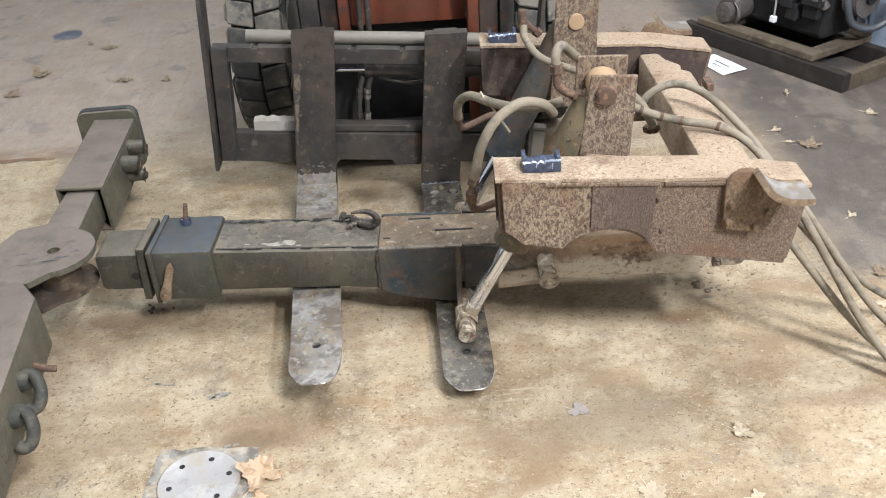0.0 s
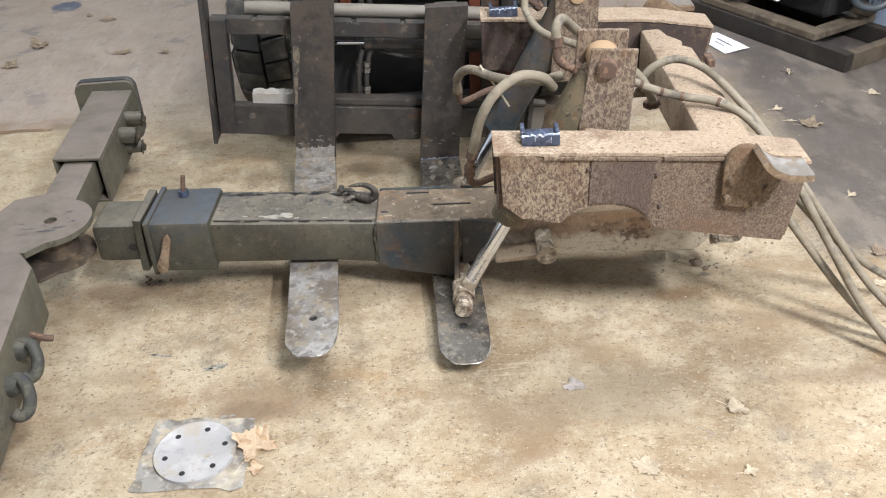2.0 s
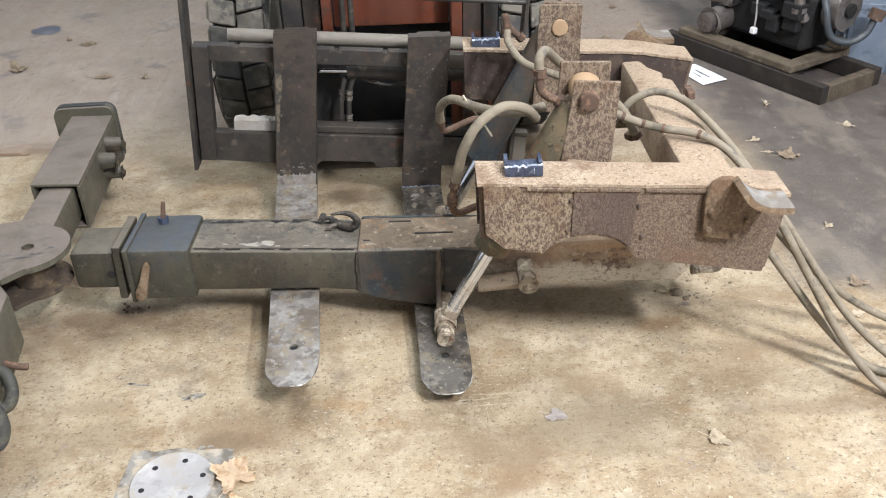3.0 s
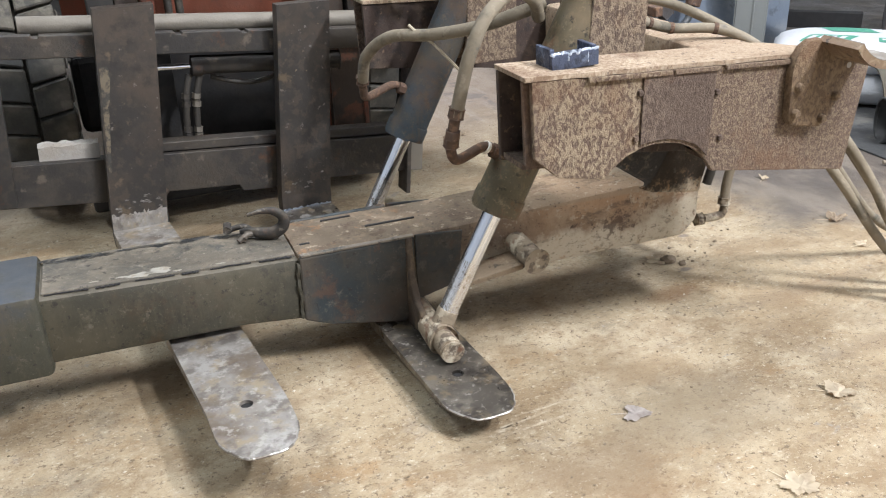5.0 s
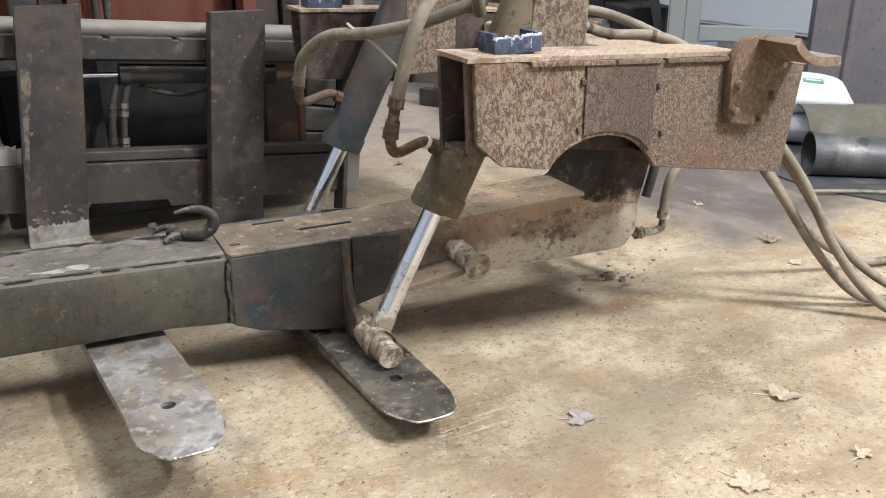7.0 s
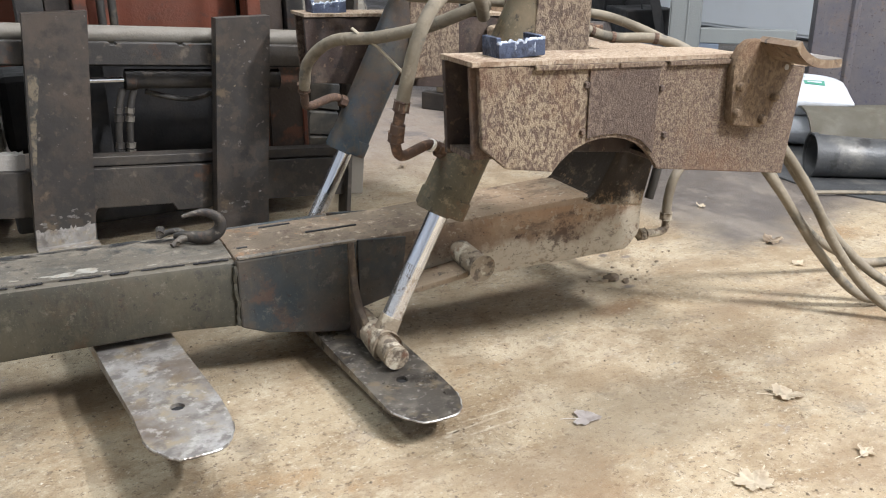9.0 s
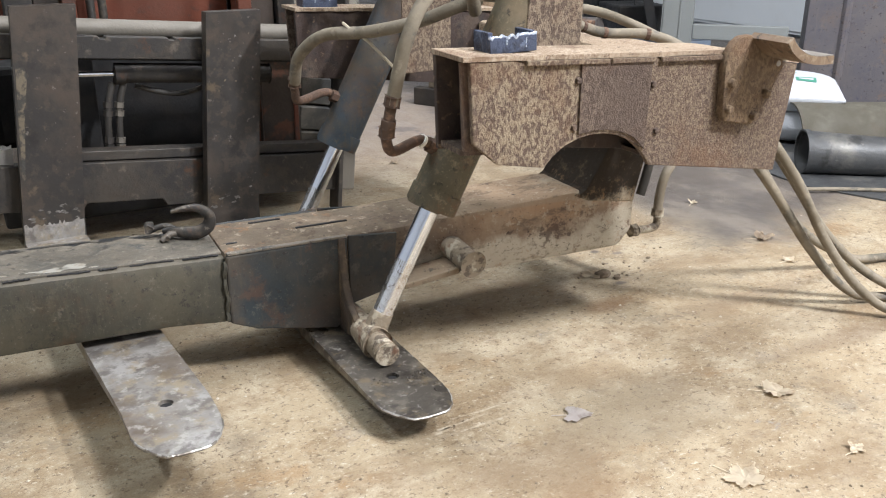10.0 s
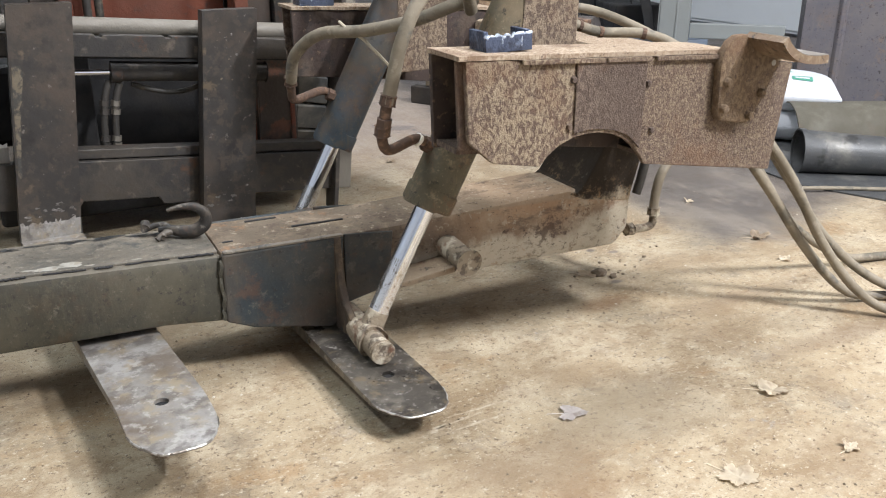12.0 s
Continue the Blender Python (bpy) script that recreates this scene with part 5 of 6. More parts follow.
bm = box(-0.53, -0.482, 0.0, 0.055, -0.255, 0.121, 0.002)
carr("side_post", bm, black_steel)
bm = box(-0.548, -0.536, -0.035, 0.055, -0.275, 0.95, 0.002)
carr("backrest_side", bm, black_steel, "dark flat steel side of the load backrest")
carr("backrest_side", box(0.462, 0.474, -0.005, 0.055, -0.32, 0.95, 0.002), black_steel, "dark flat steel side of the load backrest")
carr("end_block", box(0.478, 0.518, 0.02, 0.06, -0.265, -0.15, 0.003), grey_pipe)
carr("rail_end", box(0.47, 0.52, 0.02, 0.055, -0.148, -0.138, 0.001), grey_pipe)
carr("backrest_rail", rod((-0.536, 0.0, 0.300), (0.462, 0.0, 0.294), 0.008, seg=12), black_steel, smooth=True)
for x in (-0.30, -0.05, 0.14, 0.31):
    carr("backrest_bar", box(x - 0.006, x + 0.006, 0.0, 0.012, 0.306, 0.95, 0.001), black_steel)
cyl = carr("shift_cylinder", rod((-0.05, 0.085, 0.032), (0.30, 0.085, 0.032), 0.023, seg=20, bevel=0.003), black_steel, "dark side-shift cylinder", True)
carr("cylinder_head", rod((-0.068, 0.085, 0.030), (-0.045, 0.085, 0.030), 0.025, seg=18, bevel=0.003), black_steel, "", True, cyl)
carr("shift_rod", rod((-0.16, 0.085, 0.028), (-0.066, 0.085, 0.030), 0.007, seg=14), chrome, "", True, cyl)
for k, x in enumerate((-0.083, -0.058)):
    hh = carr("carriage_hose", sweep([(x + 0.01, 0.085, 0.01), (x, 0.082, -0.03), (x - 0.004, 0.082, -0.09), (x - 0.002, 0.085, -0.15)], 0.0085, 10), hose_black, "", True)
    for z in (-0.035, -0.055, -0.118, -0.135):
        carr("hex_nut", rod((x - 0.002, 0.082, z), (x - 0.003, 0.082, z - 0.012), 0.0105, None, 6, 0.001), grey_pipe if k else black_steel, parent=hh)
carr("carriage_hose", sweep([(-0.02, 0.10, 0.0), (0.04, 0.10, -0.015), (0.09, 0.10, -0.018), (0.14, 0.10, -0.003), (0.17, 0.11, 0.02)], 0.0065, 10), hose_black, "", True)
bm = bmesh.new()
bmesh.ops.create_cube(bm, size=1, matrix=Matrix.Translation((-0.360, 0.060, -0.1465)) @ Matrix.Diagonal((0.130, 0.045, 0.033, 1)))
bmesh.ops.subdivide_edges(bm, edges=bm.edges[:], cuts=14, use_grid_fill=True)
for v in bm.verts:
    k = 0.6 if v.co.z > -0.138 else 0.15
    v.co += Vector((0.25 * k, 0.3 * k, k)) * 0.010 * noise.noise(v.co * 75)
carr("pad_block", bm, white_block, "whitish ragged worn wear block")

# mast, body and wheels
for x0, x1, y, mat in ((-0.064, -0.004, 1.10, black_steel), (0.0, 0.055, 1.12, mast_brown), (0.060, 0.090, 1.10, orange_paint), (0.477, 0.512, 1.10, orange_paint), (0.516, 0.576, 1.12, mast_brown), (0.582, 0.628, 1.10, black_steel)):
    ch = bmesh.new()
    box(x0, x1, y, y + 0.012, 0.16, 1.9, 0.002, ch)
    box(x0, x0 + 0.012, y + 0.0125, y + 0.07, 0.16, 1.9, 0.002, ch)
    box(x1 - 0.012, x1, y + 0.0125, y + 0.07, 0.16, 1.9, 0.002, ch)
    part("mast_channel", ch, mat, truck)
part("mast_plate", box(0.092, 0.476, 1.20, 1.215, 0.50, 0.645, 0.003), orange_paint, truck, "grimy orange mast plate")
part("mast_plate", box(0.092, 0.476, 1.20, 1.215, 1.2, 1.4, 0.003), orange_paint, truck, "grimy orange mast plate")
for x in (0.125, 0.152):
    part("lift_hose", rod((x, 1.13, 0.47), (x, 1.13, 1.9), 0.010, seg=12), hose_black, truck, smooth=True)
part("mast_foot", box(0.51, 0.60, 1.06, 1.075, 0.12, 0.44, 0.002), mast_brown, truck)
part("mast_foot", box(0.595, 0.607, 1.055, 1.075, 0.12, 0.46, 0.002), orange_paint, truck)
part("dash_panel", prism([(1.33, 0.66), (1.42, 0.66), (1.48, 0.98), (1.38, 0.98)], 0.09, 0.48, "x", 0.006), grey_pipe, truck, "grey dash panel with round knobs")
for x, z in ((0.26, 0.705), (0.31, 0.70), (0.385, 0.70)):
    part("dash_knob", rod((x, 1.36, z), (x, 1.325, z - 0.004), 0.016, 0.013, 16, 0.002), black_iron, truck, smooth=True)
for p, q in (((0.20, 1.27, 0.66), (0.225, 1.25, 0.60)), ((0.43, 1.27, 0.68), (0.42, 1.26, 0.62))):
    part("control_lever", rod(p, q, 0.008, 0.006, 10), plate_steel, truck, smooth=True)
part("mast_guard", box(-0.064, 0.105, 1.075, 1.095, 0.14, 0.50, 0.004), black_iron, truck)
part("undertray", box(0.09, 0.60, 1.26, 1.30, 0.06, 0.49, 0.004), black_iron, truck)
# black box added to hide lit floor and stand for shade beneath the truck
part("underside_shade", box(-0.14, 0.64, 1.13, 1.255, 0.045, 0.135, 0.01), black_iron, truck)
part("chassis", box(0.10, 0.47, 1.60, 2.9, 0.12, 1.15, 0.03), black_iron, truck)
part("axle", box(-0.12, 0.63, 1.42, 1.60, 0.18, 0.40, 0.02), black_iron, truck)
part("cowl", box(0.02, 0.56, 1.48, 1.58, 0.40, 0.66, 0.02), black_iron, truck)
part("rear_body", box(-0.25, 0.85, 2.25, 3.3, 0.25, 1.0, 0.05), orange_paint, truck)


def wheel(x0, x1):
    """A drive wheel with lugged tread, its middle plane across x."""
    cy, cz, r = 1.53, 0.395, 0.365
    ty = part("tyre", rod((x0, cy, cz), (x1, cy, cz), r, seg=48, bevel=0.03), rubber, truck, "black rubber tyre with dusty lugs", True)
    n, xm = 28, (x0 + x1) / 2

    def lug_mesh(name, corners, r0, r1, mat):
        """A lug at the top of the wheel, about the axle; corners: across the wheel and round it."""
        own = bmesh.new()
        vs = [[own.verts.new((x, rr * math.sin(d), rr * math.cos(d))) for rr in (r0, r1)] for x, d in corners]
        for i in range(4):
            own.faces.new((vs[i][0], vs[i][1], vs[(i + 1) % 4][1], vs[(i + 1) % 4][0]))
        own.faces.new([v[1] for v in vs])
        bmesh.ops.recalc_face_normals(own, faces=own.faces)
        bmesh.ops.bevel(own, geom=[e for e in own.edges if not e.is_boundary], offset=0.004, segments=1, affect="EDGES")
        me = bpy.data.meshes.new(name)
        own.to_mesh(me)
        own.free()
        me.materials.append(mat)
        return me

    def lugs(name, mesh_low, mesh_high, start):
        for k in range(n):
            a = 2 * math.pi * k / n + start
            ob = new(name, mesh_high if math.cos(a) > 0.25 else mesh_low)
            ob.parent = ty
            ob.matrix_local = Matrix.Translation((0, cy, cz)) @ Matrix.Rotation(-a, 4, "X")
    for xa, xb, sa, sb, start in ((x0 - 0.012, xm - 0.004, 0.044, 0.0, 0.0), (xm + 0.004, x1 + 0.012, 0.0, 0.044, math.pi / n)):
        corners = ((xa, sa - 0.100), (xa, sa + 0.100), (xb, sb + 0.104), (xb, sb - 0.104))
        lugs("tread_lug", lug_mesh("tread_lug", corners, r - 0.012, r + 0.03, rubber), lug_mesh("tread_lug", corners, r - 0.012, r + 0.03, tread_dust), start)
    for x, way_, start in ((x0, -1, 0.044), (x1, 1, math.pi / n + 0.044)):
        corners = ((x + way_ * 0.0125, -0.082), (x + way_ * 0.0125, 0.082), (x + way_ * 0.020, 0.064), (x + way_ * 0.020, -0.064))
        me = lug_mesh("shoulder_lug", corners, r - 0.05, r + 0.022, tread_dust)
        lugs("shoulder_lug", me, me, start)
    part("rim", rod((x0 - 0.004, cy, cz), (x1 + 0.004, cy, cz), 0.17, seg=32, bevel=0.01), grey_pipe, ty, smooth=True)


wheel(-0.302, -0.150)
wheel(0.660, 0.826)

# ---- things on the floor ----
drain = tagged(thing("floor_cleanout", on_floor(-0.226, -0.336)), "round galvanised floor cleanout cover in a cement patch", "floor cover")
bm = bmesh.new()
rnd = random.Random(3)
sq = [bm.verts.new((max(-0.118, min(0.118, 0.17 * math.cos(a))) + rnd.uniform(-0.006, 0.006), max(-0.105, min(0.105, 0.17 * math.sin(a))) + rnd.uniform(-0.006, 0.006), 0.0025)) for a in [k * math.pi / 16 for k in range(32)]]
bm.faces.new(sq)
part("cement_patch", bm, patch_cement, drain, "rough grey cement surround")
cover = part("cover_disc", rod((0, 0, 0.002), (0, 0, 0.009), 0.0895, seg=56, bevel=0.0015), plate_steel, drain, "", True)
for k in range(6):
    a = radians(18 + 60 * k)
    part("bolt_recess", rod((0.065 * math.cos(a), 0.065 * math.sin(a), 0.0088), (0.065 * math.cos(a), 0.065 * math.sin(a), 0.0094), 0.0065, None, 14), black_iron, cover)


def leaf(size, seed, mat, curl=0.3, tips=5, slim=0.6):
    """A dry leaf with pointed lobes, torn notches, a fold along its midrib and a stalk."""
    rnd = random.Random(seed)
    bm = bmesh.new()
    outline = []
    span = 2 * math.pi / tips
    for k in range(tips):
        a = span * (k + rnd.uniform(-0.16, 0.16))
        tip, cut = rnd.uniform(0.44, 0.60), rnd.uniform(0.24, 0.36)
        outline += [(a - 0.20 * span, (tip + cut) * 0.5 * rnd.uniform(0.92, 1.1)), (a - 0.07 * span, tip * rnd.uniform(0.86, 0.95)), (a, tip), (a + 0.10 * span, tip * rnd.uniform(0.78, 0.95)), (a + 0.22 * span, (tip + cut) * 0.5 * rnd.uniform(0.9, 1.12)), (a + 0.38 * span, cut * rnd.uniform(0.95, 1.15)), (a + 0.5 * span, cut), (a + 0.62 * span, cut * rnd.uniform(0.95, 1.2))]
    dense = []
    for (a, r), (b, q) in zip(outline, outline[1:] + [(outline[0][0] + 2 * math.pi, outline[0][1])]):
        dense += [(a, r * rnd.uniform(0.90, 1.08)), ((a + b) / 2, (r + q) / 2 * rnd.uniform(0.84, 1.08))]
    outline = dense
    ph, bend = rnd.uniform(0, 6), rnd.uniform(-0.3, 0.7)
    mid = bm.verts.new((0, 0, 0.0015 + 0.02 * curl * size))
    rings = []
    for f in (0.4, 0.72, 1.0):
        ring = []
        for a, r in outline:
            r = r if f == 1.0 else min(r, 0.42)
            x, y = f * r * math.cos(a) * 1.12, f * r * math.sin(a) * (0.35 + slim)
            z = curl * (1.1 * max(0.0, y) ** 1.5 * (1 + bend) + 0.45 * abs(y) ** 1.5 + 0.4 * abs(x) ** 2 + 0.06 * f * math.sin(3 * a + ph) + 0.05 * f * math.sin(7 * a + 2 * ph) + 0.10 * noise.noise(Vector((6 * x, 6 * y, seed)))) + 0.02 * curl
            ring.append(bm.verts.new((x * size, y * size, 0.0015 + max(0.0, z * size))))
        rings.append(ring)
    n = len(outline)
    for i in range(n):
        k = (i + 1) % n
        bm.faces.new((mid, rings[0][i], rings[0][k]))
        for a, b in zip(rings, rings[1:]):
            bm.faces.new((a[i], b[i], b[k], a[k]))
    bmesh.ops.solidify(bm, geom=bm.faces[:], thickness=0.0006)
    merged(bm, sweep([(-0.25 * size, 0, 0.02 * size), (-0.5 * size, 0.05 * size, 0.03 * size), (-0.85 * size, 0.12 * size, 0.02 * size)], 0.0006, 5, steps=4))
    return bm


LEAVES = [
    (-0.098, -0.318, 0.095, 78, leaf_tan, 0.55, 0.75, "tan curled dry oak leaf"), (-0.085, -0.385, 0.05, 20, leaf_tan, 0.5, 0.8, "tan curled dry oak leaf"),
    (0.630, -0.150, 0.075, -12, leaf_grey, 0.15, 0.6, "flat grey dry leaf"), (0.985, -0.242, 0.085, -28, leaf_pale, 0.55, 0.50, "pale curled dry leaf"),
    (0.752, -0.408, 0.090, -60, leaf_pale, 0.30, 0.70, "pale lobed dry leaf"), (0.963, -0.425, 0.050, 15, leaf_pale, 0.45, 0.65, "pale lobed dry leaf"),
    (1.003, 0.336, 0.085, -35, leaf_pale, 0.40, 0.30, "pale curled dry leaf"), (1.588, 0.668, 0.055, 40, leaf_pale, 0.5, 0.5, "pale curled dry leaf"),
    (1.545, 0.352, 0.080, -15, leaf_brown, 0.7, 0.6, "brown crumpled dry leaf"), (1.49, 0.21, 0.06, 10, leaf_pale, 0.4, 0.4, "pale curled dry leaf"),
    (1.632, 1.155, 0.110, 0, leaf_brown, 0.6, 0.6, "brown crumpled dry leaf"), (1.555, 1.292, 0.065, 10, leaf_pale, 0.4, 0.45, "pale curled dry leaf"),
    (1.57, 1.19, 0.05, -10, leaf_pale, 0.3, 0.3, "pale curled dry leaf"), (1.703, 1.62, 0.065, 80, leaf_pale, 0.9, 0.6, "pale curled dry leaf"),
    (1.945, 1.40, 0.075, -40, leaf_pale, 0.5, 0.4, "pale curled dry leaf"), (-1.565, 2.215, 0.15, 25, leaf_brown, 0.6, 0.7, "brown crumpled dry leaf"),
    (-1.605, 1.975, 0.12, -20, leaf_brown, 0.5, 0.7, "brown crumpled dry leaf"), (-1.35, 2.55, 0.14, 15, leaf_brown, 0.4, 0.4, "brown crumpled dry leaf"),
    (-1.14, 2.10, 0.15, 5, leaf_brown, 0.3, 0.35, "brown crumpled dry leaf"), (-0.94, 2.08, 0.075, 0, leaf_brown, 0.4, 0.5, "brown crumpled dry leaf"),
    (-1.47, 2.62, 0.06, 0, leaf_brown, 0.6, 0.8, "brown crumpled dry leaf"), (1.20, 2.45, 0.10, -30, leaf_brown, 0.4, 0.4, "brown crumpled dry leaf"),
    (1.32, 2.95, 0.10, 30, leaf_brown, 0.4, 0.4, "brown crumpled dry leaf"), (0.98, 1.45, 0.06, 30, leaf_brown, 0.4, 0.4, "brown crumpled dry leaf"),
]
for k, (u, v, size, rz, mat, curl, slim, label) in enumerate(LEAVES):
    ob = part("dry_leaf", leaf(size * (1.05 if k == 0 else 0.66 if v < 1.9 else 0.6), k + 11, mat, curl, (5 if k else 4, 4, 3, 3, 5, 4)[k % 6], slim), mat)
    ob.matrix_world = on_floor(u, v, 0.001, rz)
    tagged(ob, label + " on the concrete", "leaf", "dry leaves on the floor")


def lump(size, seed, squash=0.6):
    rnd = random.Random(seed)
    bm = bmesh.new()
    bmesh.ops.create_icosphere(bm, subdivisions=2, radius=size)
    for v in bm.verts:
        v.co *= rnd.uniform(0.7, 1.2)
        v.co.z = v.co.z * squash + size * squash * 0.7
    return bm


for k, (u, v, size, label) in enumerate(((1.025, 0.325, 0.017, "crumbly dark lump of dirt"), (1.045, 0.30, 0.009, "crumbly dark lump of dirt"), (-0.485, 0.30, 0.006, "small dark crumb of dirt"), (-0.515, 0.33, 0.005, "small dark crumb of dirt"))):
    ob = part("dirt_lump", lump(size, k), crumb)
    ob.matrix_world = on_floor(u, v)
    tagged(ob, label + " on the floor", "dirt", "dirt lumps on the floor")
rnd = random.Random(44)
for cu, cv, spread, count, mat in ((1.045, 0.315, 0.060, 9, crumb), (-0.50, 0.315, 0.030, 8, fitting_rust), (1.16, 0.40, 0.08, 7, crumb)):
    for k in range(count):
        ob = part("dirt_crumb", lump(rnd.uniform(0.0022, 0.0055), k + 60), mat)
        ob.matrix_world = on_floor(cu + rnd.gauss(0, spread), cv + rnd.gauss(0, spread * 0.5), 0, rnd.uniform(0, 180))
        tagged(ob, "small crumb of dirt on the concrete floor" if mat == crumb else "small crumb of rust on the concrete floor", "dirt", "crumbs on the floor")
# grit
bm = bmesh.new()
rnd = random.Random(17)
for k in range(2200):
    u, v = rnd.uniform(-0.9, 1.9), rnd.uniform(-0.75, 1.6)
    s = rnd.choice((0.0012, 0.0016, 0.0016, 0.002, 0.003))
    own = [bm.verts.new((u + s * rnd.uniform(0.6, 1.3) * math.cos(a), v + s * rnd.uniform(0.6, 1.3) * math.sin(a), 0.0004)) for a in (0.2, 1.7, 3.3, 4.8)]
    tip = bm.verts.new((u, v, s * rnd.uniform(0.6, 1.2)))
    for i in range(4):
        bm.faces.new((own[i], own[(i + 1) % 4], tip))
grit = tagged(part("grit", bm, crumb), "dark grit scattered on the concrete", "grit", kind="stuff")
grit.matrix_world = BOOM
bm = bmesh.new()
for k in range(420):
    u, v = rnd.uniform(-0.9, 2.0), rnd.uniform(-0.75, 1.6)
    s = rnd.choice((0.0012, 0.0016, 0.002, 0.0035))
    own = [bm.verts.new((u + s * rnd.uniform(0.6, 1.3) * math.cos(a), v + s * rnd.uniform(0.6, 1.3) * math.sin(a), 0.0004)) for a in (0.2, 1.7, 3.3, 4.8)]
    tip = bm.verts.new((u, v, s * rnd.uniform(0.6, 1.2)))
    for i in range(4):
        bm.faces.new((own[i], own[(i + 1) % 4], tip))
grit = tagged(part("pale_grit", bm, grit_pale), "pale chips scattered on the concrete", "grit", kind="stuff")
grit.matrix_world = BOOM

# scabs of cement and pale scrape marks on the slab


def floor_patch(name, u, v, length, width, rz, mat, seed):
    rnd = random.Random(seed)
    own = bmesh.new()
    own.faces.new([own.verts.new((length / 2 * rnd.uniform(0.6, 1.1) * math.cos(a), width / 2 * rnd.uniform(0.35, 1.15) * math.sin(a), 0.0008)) for a in [k * math.pi / 14 for k in range(28)]])
    ob = part(name, own, mat)
    ob.matrix_world = on_floor(u, v, 0, rz)
    return ob


SCABS = ((-0.238, -0.050, 0.055, 0.022, 15), (-0.262, -0.060, 0.03, 0.018, -10), (-0.392, -0.004, 0.06, 0.012, -8), (-0.415, 0.0, 0.03, 0.010, 5), (-0.189, -0.228, 0.025, 0.02, 30), (-0.168, -0.222, 0.018, 0.012, 0))
SCRAPES = ((0.47, -0.108, 0.17, 0.008, 4), (0.51, -0.069, 0.16, 0.007, 2), (0.45, -0.088, 0.11, 0.006, 8), (0.41, -0.095, 0.05, 0.018, 20))
for k, (u, v, length, width, rz) in enumerate(SCABS):
    tagged(floor_patch("cement_scab", u, v, length, width, rz, scab_cement, k + 50), "rough grey scab of cement stuck to the concrete", "cement", "cement scabs on the floor")
for k, (u, v, length, width, rz) in enumerate(SCRAPES):
    tagged(floor_patch("scrape_mark", u, v, length, width, rz, scrape_pale, k + 70), "pale scrape mark on the concrete", "mark", "scrape marks on the floor")

# oil stain and scraps
bm = bmesh.new()
rnd = random.Random(31)
bm.faces.new([bm.verts.new(((0.075 + rnd.uniform(-0.012, 0.01)) * math.cos(a), (0.075 + rnd.uniform(-0.012, 0.01)) * math.sin(a), 0.0012)) for a in [k * math.pi / 15 for k in range(30)]])
ob = tagged(part("oil_stain", bm, oil_wet), "bluish wet oil stain on the concrete", "stain")
ob.matrix_world = pose(-1.50, 2.87, 0)

# paper sheet
sheet = tagged(thing("paper_sheet", on_floor(1.522, 1.960, 0.001, -67)), "white printed paper sheet on the dark floor", "paper")
bm = bmesh.new()
bmesh.ops.create_grid(bm, x_segments=10, y_segments=7, size=0.5, matrix=Matrix.Diagonal((0.217, 0.125, 1, 1)))
for v in bm.verts:
    v.co.z = 0.002 + 0.004 * abs(math.sin(9 * v.co.x + 14 * v.co.y))
part("page", bm, paper_white, sheet)
part("print_bar", box(-0.045, 0.055, 0.010, 0.0145, 0.0062, 0.0066, 0), ink, sheet)
part("print_bar", box(-0.02, 0.04, -0.02, -0.016, 0.0062, 0.0066, 0), ink, sheet)

# pallet frame and engine
PAL = on_floor(1.912, 1.598, 0, 122)
pallet = tagged(thing("timber_skid", PAL), "weathered timber skid under a salvaged engine", "skid")
for nm, d, m in (("runner", (0.0, 0.87, -0.045, 0.0, 0.0, 0.076), wood_dark), ("runner", (0.0, 0.87, -0.39, -0.345, 0.0, 0.076), wood_dark), ("end_board", (0.0, 0.04, -0.344, -0.046, 0.0, 0.072), wood), ("end_board", (0.70, 0.74, -0.344, -0.046, 0.0, 0.072), wood_dark),
                 ("top_board", (0.17, 0.80, -0.085, -0.012, 0.078, 0.108), wood), ("top_board", (0.17, 0.235, -0.40, -0.090, 0.078, 0.107), wood), ("top_board", (0.17, 0.76, -0.40, -0.33, 0.110, 0.146), wood), ("top_board", (0.66, 0.73, -0.325, -0.09, 0.078, 0.114), wood_dark)):
    part(nm, box(*d, 0.004), m, pallet)
engine = tagged(thing("engine", PAL @ pose(0, 0, -0.022)), "greasy black salvaged engine on a timber skid", "engine")
part("block", prism([(0.24, 0.14), (0.74, 0.14), (0.78, 0.30), (0.76, 0.62), (0.30, 0.62), (0.22, 0.36)], -0.38, -0.15, "y", 0.02), black_iron, engine)
part("sump", box(0.30, 0.68, -0.34, -0.20, 0.1375, 0.20, 0.02), black_iron, engine)
part("head", box(0.30, 0.74, -0.34, -0.20, 0.62, 0.74, 0.02), black_iron, engine)
alt = part("alternator", rod((0.66, -0.16, 0.20), (0.66, -0.055, 0.185), 0.055, seg=24, bevel=0.01), alloy, engine, "grey alternator with a grooved pulley", True)
for k in range(5):
    part("pulley_ring", rod((0.66, -0.054 + 0.008 * k, 0.185), (0.66, -0.050 + 0.008 * k, 0.1845), 0.043, None, 24), alloy, alt, smooth=True)
part("alternator_case", box(0.60, 0.76, -0.17, -0.10, 0.25, 0.34, 0.02), alloy, engine)
pul = part("crank_pulley", rod((0.20, -0.26, 0.33), (0.13, -0.26, 0.33), 0.085, seg=28, bevel=0.008), alloy, engine, "", True)
part("pulley_hub", rod((0.13, -0.26, 0.33), (0.115, -0.26, 0.33), 0.03, None, 16), black_iron, pul)
